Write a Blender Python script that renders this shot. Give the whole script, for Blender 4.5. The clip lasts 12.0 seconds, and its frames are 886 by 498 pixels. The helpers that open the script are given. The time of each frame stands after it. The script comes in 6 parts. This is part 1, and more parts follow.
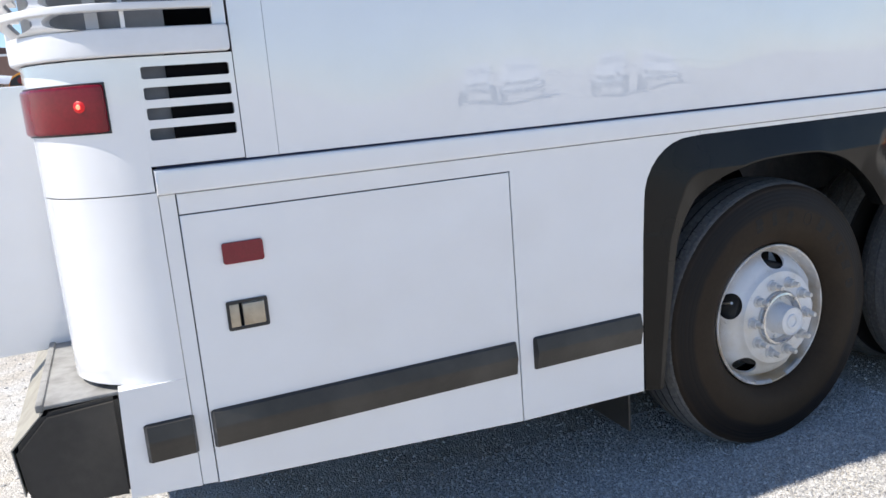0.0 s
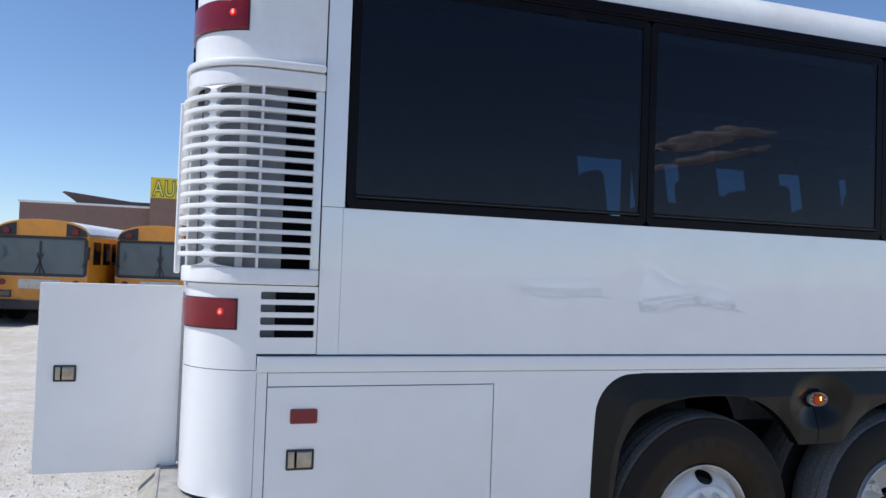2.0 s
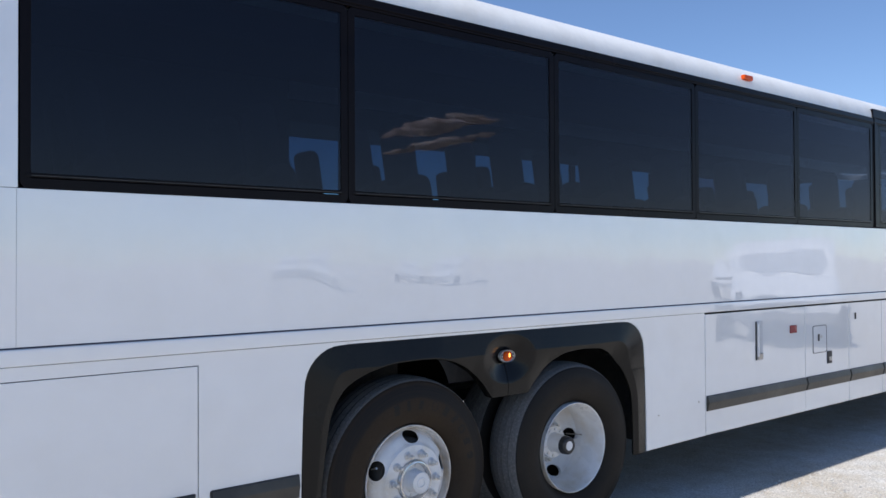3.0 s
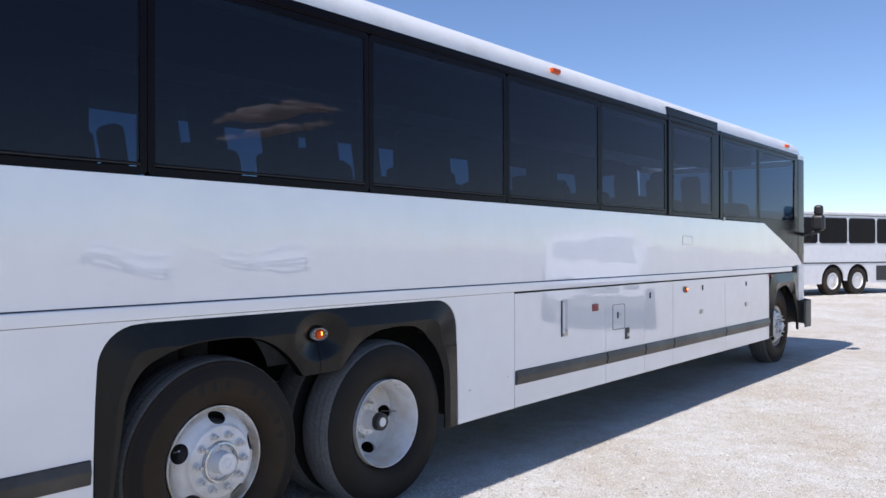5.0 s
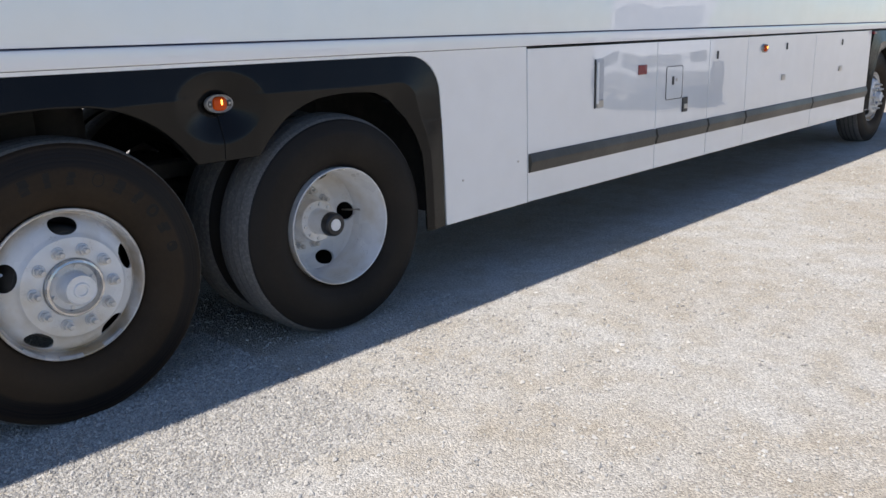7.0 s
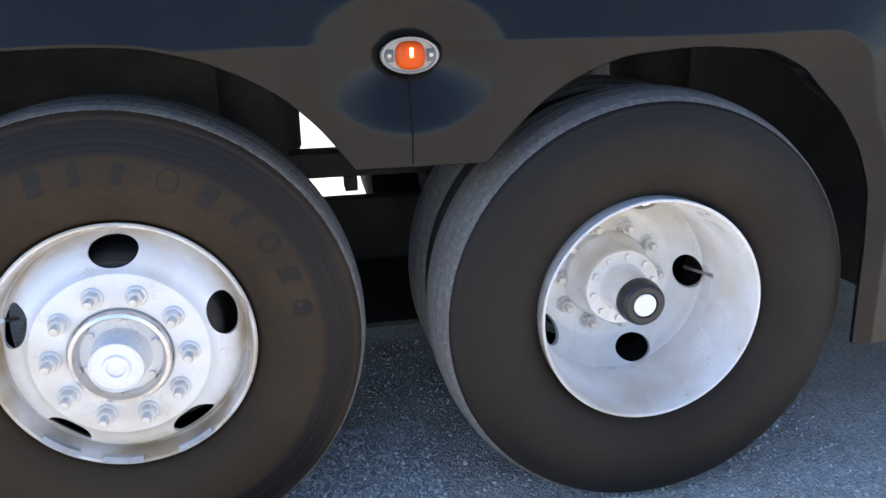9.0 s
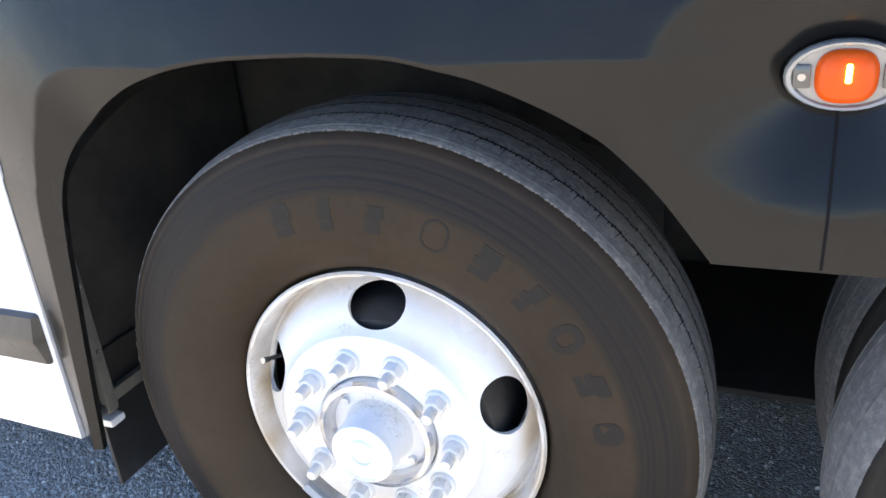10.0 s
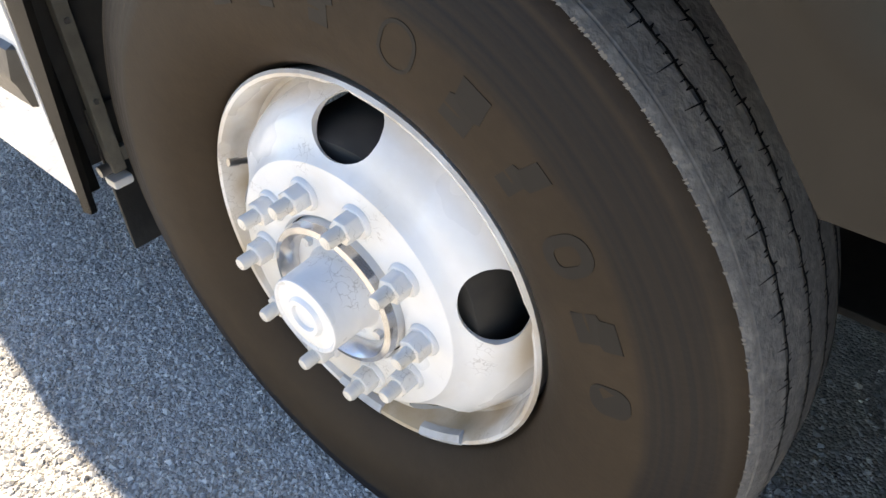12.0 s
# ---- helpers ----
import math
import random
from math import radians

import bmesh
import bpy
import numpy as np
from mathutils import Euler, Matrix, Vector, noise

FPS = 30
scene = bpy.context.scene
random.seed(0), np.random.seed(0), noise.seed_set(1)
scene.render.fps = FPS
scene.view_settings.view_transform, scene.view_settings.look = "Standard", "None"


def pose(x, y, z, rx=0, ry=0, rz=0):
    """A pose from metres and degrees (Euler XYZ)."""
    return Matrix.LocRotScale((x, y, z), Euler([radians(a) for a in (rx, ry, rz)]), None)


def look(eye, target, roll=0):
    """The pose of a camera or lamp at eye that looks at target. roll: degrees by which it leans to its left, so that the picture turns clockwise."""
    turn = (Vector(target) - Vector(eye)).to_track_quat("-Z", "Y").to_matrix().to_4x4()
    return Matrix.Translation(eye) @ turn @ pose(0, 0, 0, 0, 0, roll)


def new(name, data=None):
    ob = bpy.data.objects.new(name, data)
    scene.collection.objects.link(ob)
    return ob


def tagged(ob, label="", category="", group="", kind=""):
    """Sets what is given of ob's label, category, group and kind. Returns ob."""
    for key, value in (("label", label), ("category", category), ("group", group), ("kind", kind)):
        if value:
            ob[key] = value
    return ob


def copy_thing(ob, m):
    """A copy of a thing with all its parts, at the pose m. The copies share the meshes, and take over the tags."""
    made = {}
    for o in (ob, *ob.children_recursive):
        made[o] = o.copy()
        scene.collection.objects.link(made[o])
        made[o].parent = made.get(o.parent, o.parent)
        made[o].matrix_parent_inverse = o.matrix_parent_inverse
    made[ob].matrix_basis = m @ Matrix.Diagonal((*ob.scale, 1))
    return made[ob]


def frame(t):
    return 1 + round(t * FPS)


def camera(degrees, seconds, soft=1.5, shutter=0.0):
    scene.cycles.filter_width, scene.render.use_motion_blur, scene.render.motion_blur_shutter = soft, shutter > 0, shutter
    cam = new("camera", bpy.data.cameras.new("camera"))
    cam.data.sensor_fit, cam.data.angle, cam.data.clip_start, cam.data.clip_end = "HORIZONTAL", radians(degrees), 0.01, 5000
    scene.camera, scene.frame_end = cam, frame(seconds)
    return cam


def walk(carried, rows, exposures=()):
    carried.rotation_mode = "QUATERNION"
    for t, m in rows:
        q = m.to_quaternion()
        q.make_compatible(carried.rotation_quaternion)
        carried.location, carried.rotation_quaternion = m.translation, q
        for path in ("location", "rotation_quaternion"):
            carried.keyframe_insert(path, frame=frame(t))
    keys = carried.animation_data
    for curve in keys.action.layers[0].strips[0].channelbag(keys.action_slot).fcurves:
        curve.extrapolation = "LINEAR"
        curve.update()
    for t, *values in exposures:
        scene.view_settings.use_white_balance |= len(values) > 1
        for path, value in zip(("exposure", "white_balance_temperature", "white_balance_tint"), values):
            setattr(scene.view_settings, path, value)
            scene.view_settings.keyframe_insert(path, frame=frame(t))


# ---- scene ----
cam = camera(59.9, 12.0)
PATH = [
    (0, (-2.341, -2.135, 1.534), (-1.592, -0.329, 1.115), -4.6),
    (0.5, (-2.366, -2.445, 1.591), (-1.816, -0.546, 1.288), -0.4),
    (1, (-2.465, -2.689, 1.659), (-1.889, -0.777, 1.539), 0.3),
    (1.5, (-2.571, -2.934, 1.707), (-2.002, -1.017, 1.681), 1.8),
    (2, (-2.533, -3.197, 1.743), (-1.904, -1.3, 1.801), 2.0),
    (2.5, (-2.427, -3.409, 1.707), (-1.542, -1.619, 1.804), 0.5),
    (3, (-2.41, -3.345, 1.711), (-1.196, -1.756, 1.738), -0.3),
    (3.5, (-2.429, -3.324, 1.692), (-1.091, -1.838, 1.667), -0.5),
    (3.7, (-2.415, -3.347, 1.701), (-1.03, -1.904, 1.671), -0.1),
    (5.3, (-2.256, -3.474, 1.612), (-0.712, -2.203, 1.611), -1.2),
    (5.5, (-2.155, -3.439, 1.591), (-0.61, -2.169, 1.576), -2.9),
    (6, (-1.784, -3.224, 1.52), (-0.231, -1.99, 1.267), -0.4),
    (6.5, (-1.356, -3.032, 1.433), (0.113, -1.714, 1.109), -3.4),
    (7, (-0.961, -2.842, 1.365), (0.396, -1.47, 0.837), -2.0),
    (7.2, (-0.805, -2.675, 1.326), (0.581, -1.323, 0.824), 0.5),
    (8.8, (0.359, -1.73, 1.183), (0.799, 0.123, 0.571), -0.1),
    (9, (0.402, -1.595, 1.218), (0.737, 0.289, 0.638), -1.4),
    (9.5, (0.523, -1.179, 1.268), (0.282, 0.681, 0.573), -2.3),
    (10, (0.561, -0.899, 1.333), (-0.2, 0.772, 0.541), -5.2),
    (10.5, (0.408, -0.661, 1.361), (-0.33, 0.936, 0.409), -0.3),
    (11, (0.38, -0.528, 1.325), (-0.364, 0.886, 0.122), -0.3),
    (11.5, (0.449, -0.501, 1.299), (-0.402, 0.793, 0.033), -0.9),
    (12, (0.588, -0.41, 1.204), (-0.465, 0.719, -0.068), -2.8),
]
EXPOSURES = [(0, 0.59, 6480, 12), (0.5, 0.57, 6480, 12), (1.0, 0.65, 6430, 12), (1.5, 0.57, 6430, 12), (2.0, 0.17, 6130, 12), (2.5, 0.17, 6180, 12), (3.0, 0.33, 6230, 13), (3.5, 0.37, 6230, 14), (5.5, 0.37, 6270, 17), (6.0, 0.29, 6470, 15), (7.2, 0.18, 6670, 13), (8.8, 1.56, 6770, 14), (10, 2.23, 7020, 13), (11, 2.23, 7620, 12), (12, 1.84, 8020, 12)]
walk(cam, [(t, look(eye, target, roll)) for t, eye, target, roll in PATH], EXPOSURES)

# ---- world and light ----
SUN_WAY = Vector((0.66, -0.080, -1.0)).normalized()
sun_data = bpy.data.lights.new("sun", "SUN")
sun_data.energy, sun_data.angle, sun_data.color = 4.35, radians(0.55), (1.0, 0.95, 0.87)
sun = new("sun", sun_data)
sun.rotation_mode = "QUATERNION"
sun.rotation_quaternion = SUN_WAY.to_track_quat("-Z", "Y")
sky_world = bpy.data.worlds.new("sky")
scene.world = sky_world
sky_world.use_nodes = True
wn = sky_world.node_tree
sky_tex = wn.nodes.new("ShaderNodeTexSky")
sky_tex.sky_type = "NISHITA"
sky_tex.sun_disc = False
sky_tex.sun_elevation = math.asin(-SUN_WAY.z)
sky_tex.sun_rotation = math.atan2(-SUN_WAY.x, -SUN_WAY.y)
sky_tex.air_density, sky_tex.dust_density, sky_tex.ozone_density = 0.85, 0.15, 4.8
clear_sky = wn.nodes.new("ShaderNodeHueSaturation")
clear_sky.inputs["Saturation"].default_value = 1.0
wn.nodes["Background"].inputs[1].default_value = 0.117
wn.links.new(sky_tex.outputs[0], clear_sky.inputs["Color"])
wn.links.new(clear_sky.outputs[0], wn.nodes["Background"].inputs[0])


# ---- materials ----
def material(name, colour, rough=0.5, metal=0.0, vary=0.12, grain=30.0, blotch=1.5, bump=0.0, bump_scale=60.0,
             coat=0.0, rough_vary=0.08, dirt=None, dirt_amount=0.0, dirt_scale=4.0, object_random=0.0, spec=0.5, coat_ior=1.5, bump_detail=5):
    m = bpy.data.materials.new(name)
    m.use_nodes = True
    nt = m.node_tree
    n, l = nt.nodes, nt.links
    b = n["Principled BSDF"]
    tc = n.new("ShaderNodeTexCoord")

    def noise_at(scale, detail=4.0):
        q = n.new("ShaderNodeTexNoise")
        q.inputs["Scale"].default_value, q.inputs["Detail"].default_value = scale, detail
        l.new(tc.outputs["Object"], q.inputs["Vector"])
        return q

    fine, broad = noise_at(grain, 5), noise_at(blotch, 3)
    add = n.new("ShaderNodeMath")
    add.operation = "ADD"
    l.new(fine.outputs["Fac"], add.inputs[0])
    l.new(broad.outputs["Fac"], add.inputs[1])
    rng = n.new("ShaderNodeMapRange")
    rng.inputs["From Min"].default_value, rng.inputs["From Max"].default_value = 0.6, 1.4
    rng.inputs["To Min"].default_value, rng.inputs["To Max"].default_value = 1 - vary, 1 + vary
    l.new(add.outputs[0], rng.inputs["Value"])
    hsv = n.new("ShaderNodeHueSaturation")
    hsv.inputs["Color"].default_value = (*colour, 1)
    value = rng.outputs[0]
    if object_random:
        info = n.new("ShaderNodeObjectInfo")
        r2 = n.new("ShaderNodeMapRange")
        r2.inputs["To Min"].default_value, r2.inputs["To Max"].default_value = 1 - object_random, 1 + object_random
        l.new(info.outputs["Random"], r2.inputs["Value"])
        mul = n.new("ShaderNodeMath")
        mul.operation = "MULTIPLY"
        l.new(value, mul.inputs[0])
        l.new(r2.outputs[0], mul.inputs[1])
        value = mul.outputs[0]
    l.new(value, hsv.inputs["Value"])
    colour_out = hsv.outputs["Color"]
    if dirt:
        spots = noise_at(dirt_scale, 8)
        ramp = n.new("ShaderNodeMapRange")
        ramp.inputs["From Min"].default_value, ramp.inputs["From Max"].default_value = 0.48, 0.72
        ramp.inputs["To Max"].default_value = dirt_amount
        l.new(spots.outputs["Fac"], ramp.inputs["Value"])
        mix = n.new("ShaderNodeMix")
        mix.data_type = "RGBA"
        mix.inputs["B"].default_value = (*dirt, 1)
        l.new(ramp.outputs[0], mix.inputs["Factor"])
        l.new(colour_out, mix.inputs["A"])
        colour_out = mix.outputs["Result"]
    l.new(colour_out, b.inputs["Base Color"])
    rr = n.new("ShaderNodeMapRange")
    rr.inputs["From Min"].default_value, rr.inputs["From Max"].default_value = 0.3, 0.7
    rr.inputs["To Min"].default_value, rr.inputs["To Max"].default_value = max(0.02, rough - rough_vary), min(1, rough + rough_vary)
    l.new(broad.outputs["Fac"], rr.inputs["Value"])
    l.new(rr.outputs[0], b.inputs["Roughness"])
    b.inputs["Metallic"].default_value = metal
    b.inputs["Specular IOR Level"].default_value = spec
    b.inputs["Coat Weight"].default_value = coat
    b.inputs["Coat Roughness"].default_value = 0.012
    b.inputs["Coat IOR"].default_value = coat_ior
    if bump:
        bn = n.new("ShaderNodeBump")
        bn.inputs["Strength"].default_value, bn.inputs["Distance"].default_value = bump, 0.6 / bump_scale
        hn = noise_at(bump_scale, bump_detail)
        l.new(hn.outputs["Fac"], bn.inputs["Height"])
        l.new(bn.outputs[0], b.inputs["Normal"])
        if coat:
            l.new(bn.outputs[0], b.inputs["Coat Normal"])
    return m


def glowing(name, colour, strength):
    m = bpy.data.materials.new(name)
    m.use_nodes = True
    b = m.node_tree.nodes["Principled BSDF"]
    b.inputs["Base Color"].default_value = (*colour, 1)
    b.inputs["Emission Color"].default_value = (*colour, 1)
    b.inputs["Emission Strength"].default_value = strength
    return m


def tinted_glass(name, tint, rough=0.01, base=0.022):
    m = bpy.data.materials.new(name)
    m.use_nodes = True
    n, l = m.node_tree.nodes, m.node_tree.links
    n.remove(n["Principled BSDF"])
    tr, gl, lw, mx = (n.new(k) for k in ("ShaderNodeBsdfTransparent", "ShaderNodeBsdfGlossy", "ShaderNodeLayerWeight", "ShaderNodeMixShader"))
    tr.inputs[0].default_value = (*tint, 1)
    gl.inputs["Roughness"].default_value = rough
    gl.inputs["Color"].default_value = (1.0, 0.90, 0.94, 1)
    power, scale = n.new("ShaderNodeMath"), n.new("ShaderNodeMath")
    power.operation, scale.operation = "POWER", "MULTIPLY_ADD"
    l.new(lw.outputs["Facing"], power.inputs[0])
    power.inputs[1].default_value = 4.0
    l.new(power.outputs[0], scale.inputs[0])
    scale.inputs[1].default_value, scale.inputs[2].default_value = 0.30, base
    l.new(scale.outputs[0], mx.inputs[0])
    l.new(tr.outputs[0], mx.inputs[1])
    l.new(gl.outputs[0], mx.inputs[2])
    l.new(mx.outputs[0], n["Material Output"].inputs[0])
    return m


def gravel_material(name, scale_stone=150.0):
    m = bpy.data.materials.new(name)
    m.use_nodes = True
    nt = m.node_tree
    n, l = nt.nodes, nt.links
    b = n["Principled BSDF"]
    b.inputs["Roughness"].default_value = 0.95
    b.inputs["Specular IOR Level"].default_value = 0.2
    tc = n.new("ShaderNodeTexCoord")
    vor = n.new("ShaderNodeTexVoronoi")
    vor.inputs["Scale"].default_value = scale_stone
    l.new(tc.outputs["Object"], vor.inputs["Vector"])
    vcol = n.new("ShaderNodeValToRGB")
    vcol.color_ramp.elements[0].color, vcol.color_ramp.elements[1].color = (0.42, 0.41, 0.39, 1), (0.76, 0.75, 0.715, 1)
    middle = vcol.color_ramp.elements.new(0.55)
    middle.color = (0.58, 0.568, 0.535, 1)
    sep = n.new("ShaderNodeSeparateColor")
    l.new(vor.outputs["Color"], sep.inputs[0])
    l.new(sep.outputs[0], vcol.inputs[0])
    big = n.new("ShaderNodeTexNoise")
    big.inputs["Scale"].default_value, big.inputs["Detail"].default_value = 0.7, 8
    l.new(tc.outputs["Object"], big.inputs["Vector"])
    bramp = n.new("ShaderNodeValToRGB")
    bramp.color_ramp.elements[0].position, bramp.color_ramp.elements[1].position = 0.38, 0.60
    bramp.color_ramp.elements[0].color, bramp.color_ramp.elements[1].color = (0.89, 0.845, 0.785, 1), (1.0, 1.0, 1.0, 1)
    l.new(big.outputs["Fac"], bramp.inputs[0])
    mul = n.new("ShaderNodeMix")
    mul.data_type, mul.blend_type = "RGBA", "MULTIPLY"
    mul.inputs["Factor"].default_value = 1.0
    l.new(vcol.outputs[0], mul.inputs["A"])
    l.new(bramp.outputs[0], mul.inputs["B"])
    mott = n.new("ShaderNodeTexNoise")
    mott.inputs["Scale"].default_value, mott.inputs["Detail"].default_value = 5.0, 6
    l.new(tc.outputs["Object"], mott.inputs["Vector"])
    mramp = n.new("ShaderNodeValToRGB")
    mramp.color_ramp.elements[0].position, mramp.color_ramp.elements[1].position = 0.36, 0.58
    mramp.color_ramp.elements[0].color, mramp.color_ramp.elements[1].color = (0.90, 0.865, 0.81, 1), (1.0, 1.0, 1.0, 1)
    l.new(mott.outputs["Fac"], mramp.inputs[0])
    mul2 = n.new("ShaderNodeMix")
    mul2.data_type, mul2.blend_type = "RGBA", "MULTIPLY"
    mul2.inputs["Factor"].default_value = 1.0
    l.new(mul.outputs["Result"], mul2.inputs["A"])
    l.new(mramp.outputs[0], mul2.inputs["B"])
    l.new(mul2.outputs["Result"], b.inputs["Base Color"])
    mid = n.new("ShaderNodeTexNoise")
    mid.inputs["Scale"].default_value, mid.inputs["Detail"].default_value = 9, 6
    l.new(tc.outputs["Object"], mid.inputs["Vector"])
    b1, b2 = n.new("ShaderNodeBump"), n.new("ShaderNodeBump")
    b1.inputs["Strength"].default_value, b1.inputs["Distance"].default_value = 0.8, 0.008
    b2.inputs["Strength"].default_value, b2.inputs["Distance"].default_value = 0.5, 0.03
    b1.invert = True
    l.new(vor.outputs["Distance"], b1.inputs["Height"])
    l.new(mid.outputs["Fac"], b2.inputs["Height"])
    l.new(b2.outputs[0], b1.inputs["Normal"])
    l.new(b1.outputs[0], b.inputs["Normal"])
    return m


WHITE = material("white_paint", (0.80, 0.81, 0.82), 0.14, vary=0.025, grain=8, blotch=0.8, bump=0.022, bump_scale=2.2, bump_detail=0.6, coat=1.0, rough_vary=0.05,
                 dirt=(0.62, 0.60, 0.55), dirt_amount=0.12, dirt_scale=3.0, coat_ior=2.0)
WHITE_DULL = material("white_fibreglass", (0.78, 0.78, 0.78), 0.35, vary=0.04, bump=0.03, bump_scale=20, coat=0.2, dirt=(0.55, 0.52, 0.46), dirt_amount=0.2)
ROOF_WHITE = material("roof_white", (0.78, 0.79, 0.78), 0.4, vary=0.05, coat=0.2, dirt=(0.5, 0.48, 0.42), dirt_amount=0.25)
NAVY = material("navy_joint", (0.020, 0.024, 0.050), 0.6, vary=0.2, spec=0.2)
# near-black for dark joints, and for shade painted into slots, cavities and tread cuts
GAP = material("dark_joint_and_shade", (0.007, 0.007, 0.008), 0.85, vary=0.2, spec=0.1)
RUBBER = material("black_rubber_trim", (0.022, 0.021, 0.020), 0.45, vary=0.25, grain=40, bump=0.1, bump_scale=120, dirt=(0.09, 0.08, 0.065), dirt_amount=0.35, dirt_scale=5)
FLARE = material("black_flare_plastic", (0.0052, 0.0050, 0.0048), 0.23, vary=0.2, bump=0.03, bump_scale=14, dirt=(0.011, 0.0095, 0.0075), dirt_amount=0.45, dirt_scale=5, spec=0.25)
STRIP = material("rub_strip_rubber", (0.028, 0.026, 0.023), 0.34, vary=0.2, bump=0.08, bump_scale=40, dirt=(0.11, 0.10, 0.085), dirt_amount=0.35)
BAND = material("black_window_surround", (0.0062, 0.0048, 0.0062), 0.22, vary=0.2, dirt=(0.012, 0.009, 0.008), dirt_amount=0.4, dirt_scale=2.5, spec=0.10)
BUS_GLASS = material("bus_windshield", (0.085, 0.115, 0.135), 0.05, vary=0.15, grain=2, blotch=0.8)
FADED = material("faded_tan_rubber", (0.30, 0.285, 0.24), 0.65, vary=0.2, bump=0.12, bump_scale=40, dirt=(0.14, 0.13, 0.11), dirt_amount=0.5, dirt_scale=12)
BUMPER_TOP = material("scuffed_grey_rubber", (0.27, 0.268, 0.255), 0.55, vary=0.25, bump=0.1, bump_scale=30, dirt=(0.08, 0.075, 0.065), dirt_amount=0.5, dirt_scale=14)
TYRE = material("tyre_rubber", (0.0225, 0.017, 0.0118), 0.62, vary=0.2, grain=60, blotch=4, bump=0.08, bump_scale=150, dirt=(0.060, 0.041, 0.025), dirt_amount=0.65, dirt_scale=3.2, spec=0.3)
TREAD = material("tyre_tread", (0.128, 0.124, 0.119), 0.9, vary=0.25, grain=80, blotch=6, bump=0.6, bump_scale=110, dirt=(0.24, 0.23, 0.21), dirt_amount=0.6, dirt_scale=70)
CHIP = material("torn_rubber_edge", (0.17, 0.158, 0.138), 0.9, vary=0.3, grain=90)
TYRE_MARK = material("tyre_lettering", (0.0085, 0.0075, 0.0070), 0.58, vary=0.2, grain=50, spec=0.25)
RIM = material("white_wheel_paint", (0.765, 0.758, 0.75), 0.32, vary=0.06, grain=25, blotch=5, bump=0.05, bump_scale=40, coat=0.3,
               dirt=(0.50, 0.39, 0.23), dirt_amount=0.62, dirt_scale=4.5)


def add_cracks(m, scale=55.0):
    """Fine dark crazing in patches of old paint."""
    n, l = m.node_tree.nodes, m.node_tree.links
    b = n["Principled BSDF"]
    src = b.inputs["Base Color"].links[0].from_socket
    tc, vor, patch = n.new("ShaderNodeTexCoord"), n.new("ShaderNodeTexVoronoi"), n.new("ShaderNodeTexNoise")
    vor.feature = "DISTANCE_TO_EDGE"
    vor.inputs["Scale"].default_value = scale
    patch.inputs["Scale"].default_value, patch.inputs["Detail"].default_value = 11.0, 3.0
    bend = n.new("ShaderNodeTexNoise")
    bend.inputs["Scale"].default_value = 60.0
    mixv = n.new("ShaderNodeMix")
    mixv.data_type = "VECTOR"
    mixv.inputs["Factor"].default_value = 0.03
    l.new(tc.outputs["Object"], bend.inputs["Vector"])
    l.new(tc.outputs["Object"], mixv.inputs["A"])
    l.new(bend.outputs["Color"], mixv.inputs["B"])
    l.new(mixv.outputs["Result"], vor.inputs["Vector"])
    l.new(tc.outputs["Object"], patch.inputs["Vector"])
    thin, area, both = n.new("ShaderNodeMapRange"), n.new("ShaderNodeMapRange"), n.new("ShaderNodeMath")
    thin.inputs["From Min"].default_value, thin.inputs["From Max"].default_value = 0.012, 0.03
    thin.inputs["To Min"].default_value, thin.inputs["To Max"].default_value = 1.0, 0.0
    area.inputs["From Min"].default_value, area.inputs["From Max"].default_value = 0.56, 0.62
    both.operation = "MULTIPLY"
    l.new(vor.outputs["Distance"], thin.inputs["Value"])
    l.new(patch.outputs["Fac"], area.inputs["Value"])
    thin.inputs["To Min"].default_value = 0.4
    l.new(thin.outputs[0], both.inputs[0])
    l.new(area.outputs[0], both.inputs[1])
    mix = n.new("ShaderNodeMix")
    mix.data_type = "RGBA"
    mix.inputs["B"].default_value = (0.22, 0.18, 0.15, 1)
    l.new(both.outputs[0], mix.inputs["Factor"])
    l.new(src, mix.inputs["A"])
    l.new(mix.outputs["Result"], b.inputs["Base Color"])


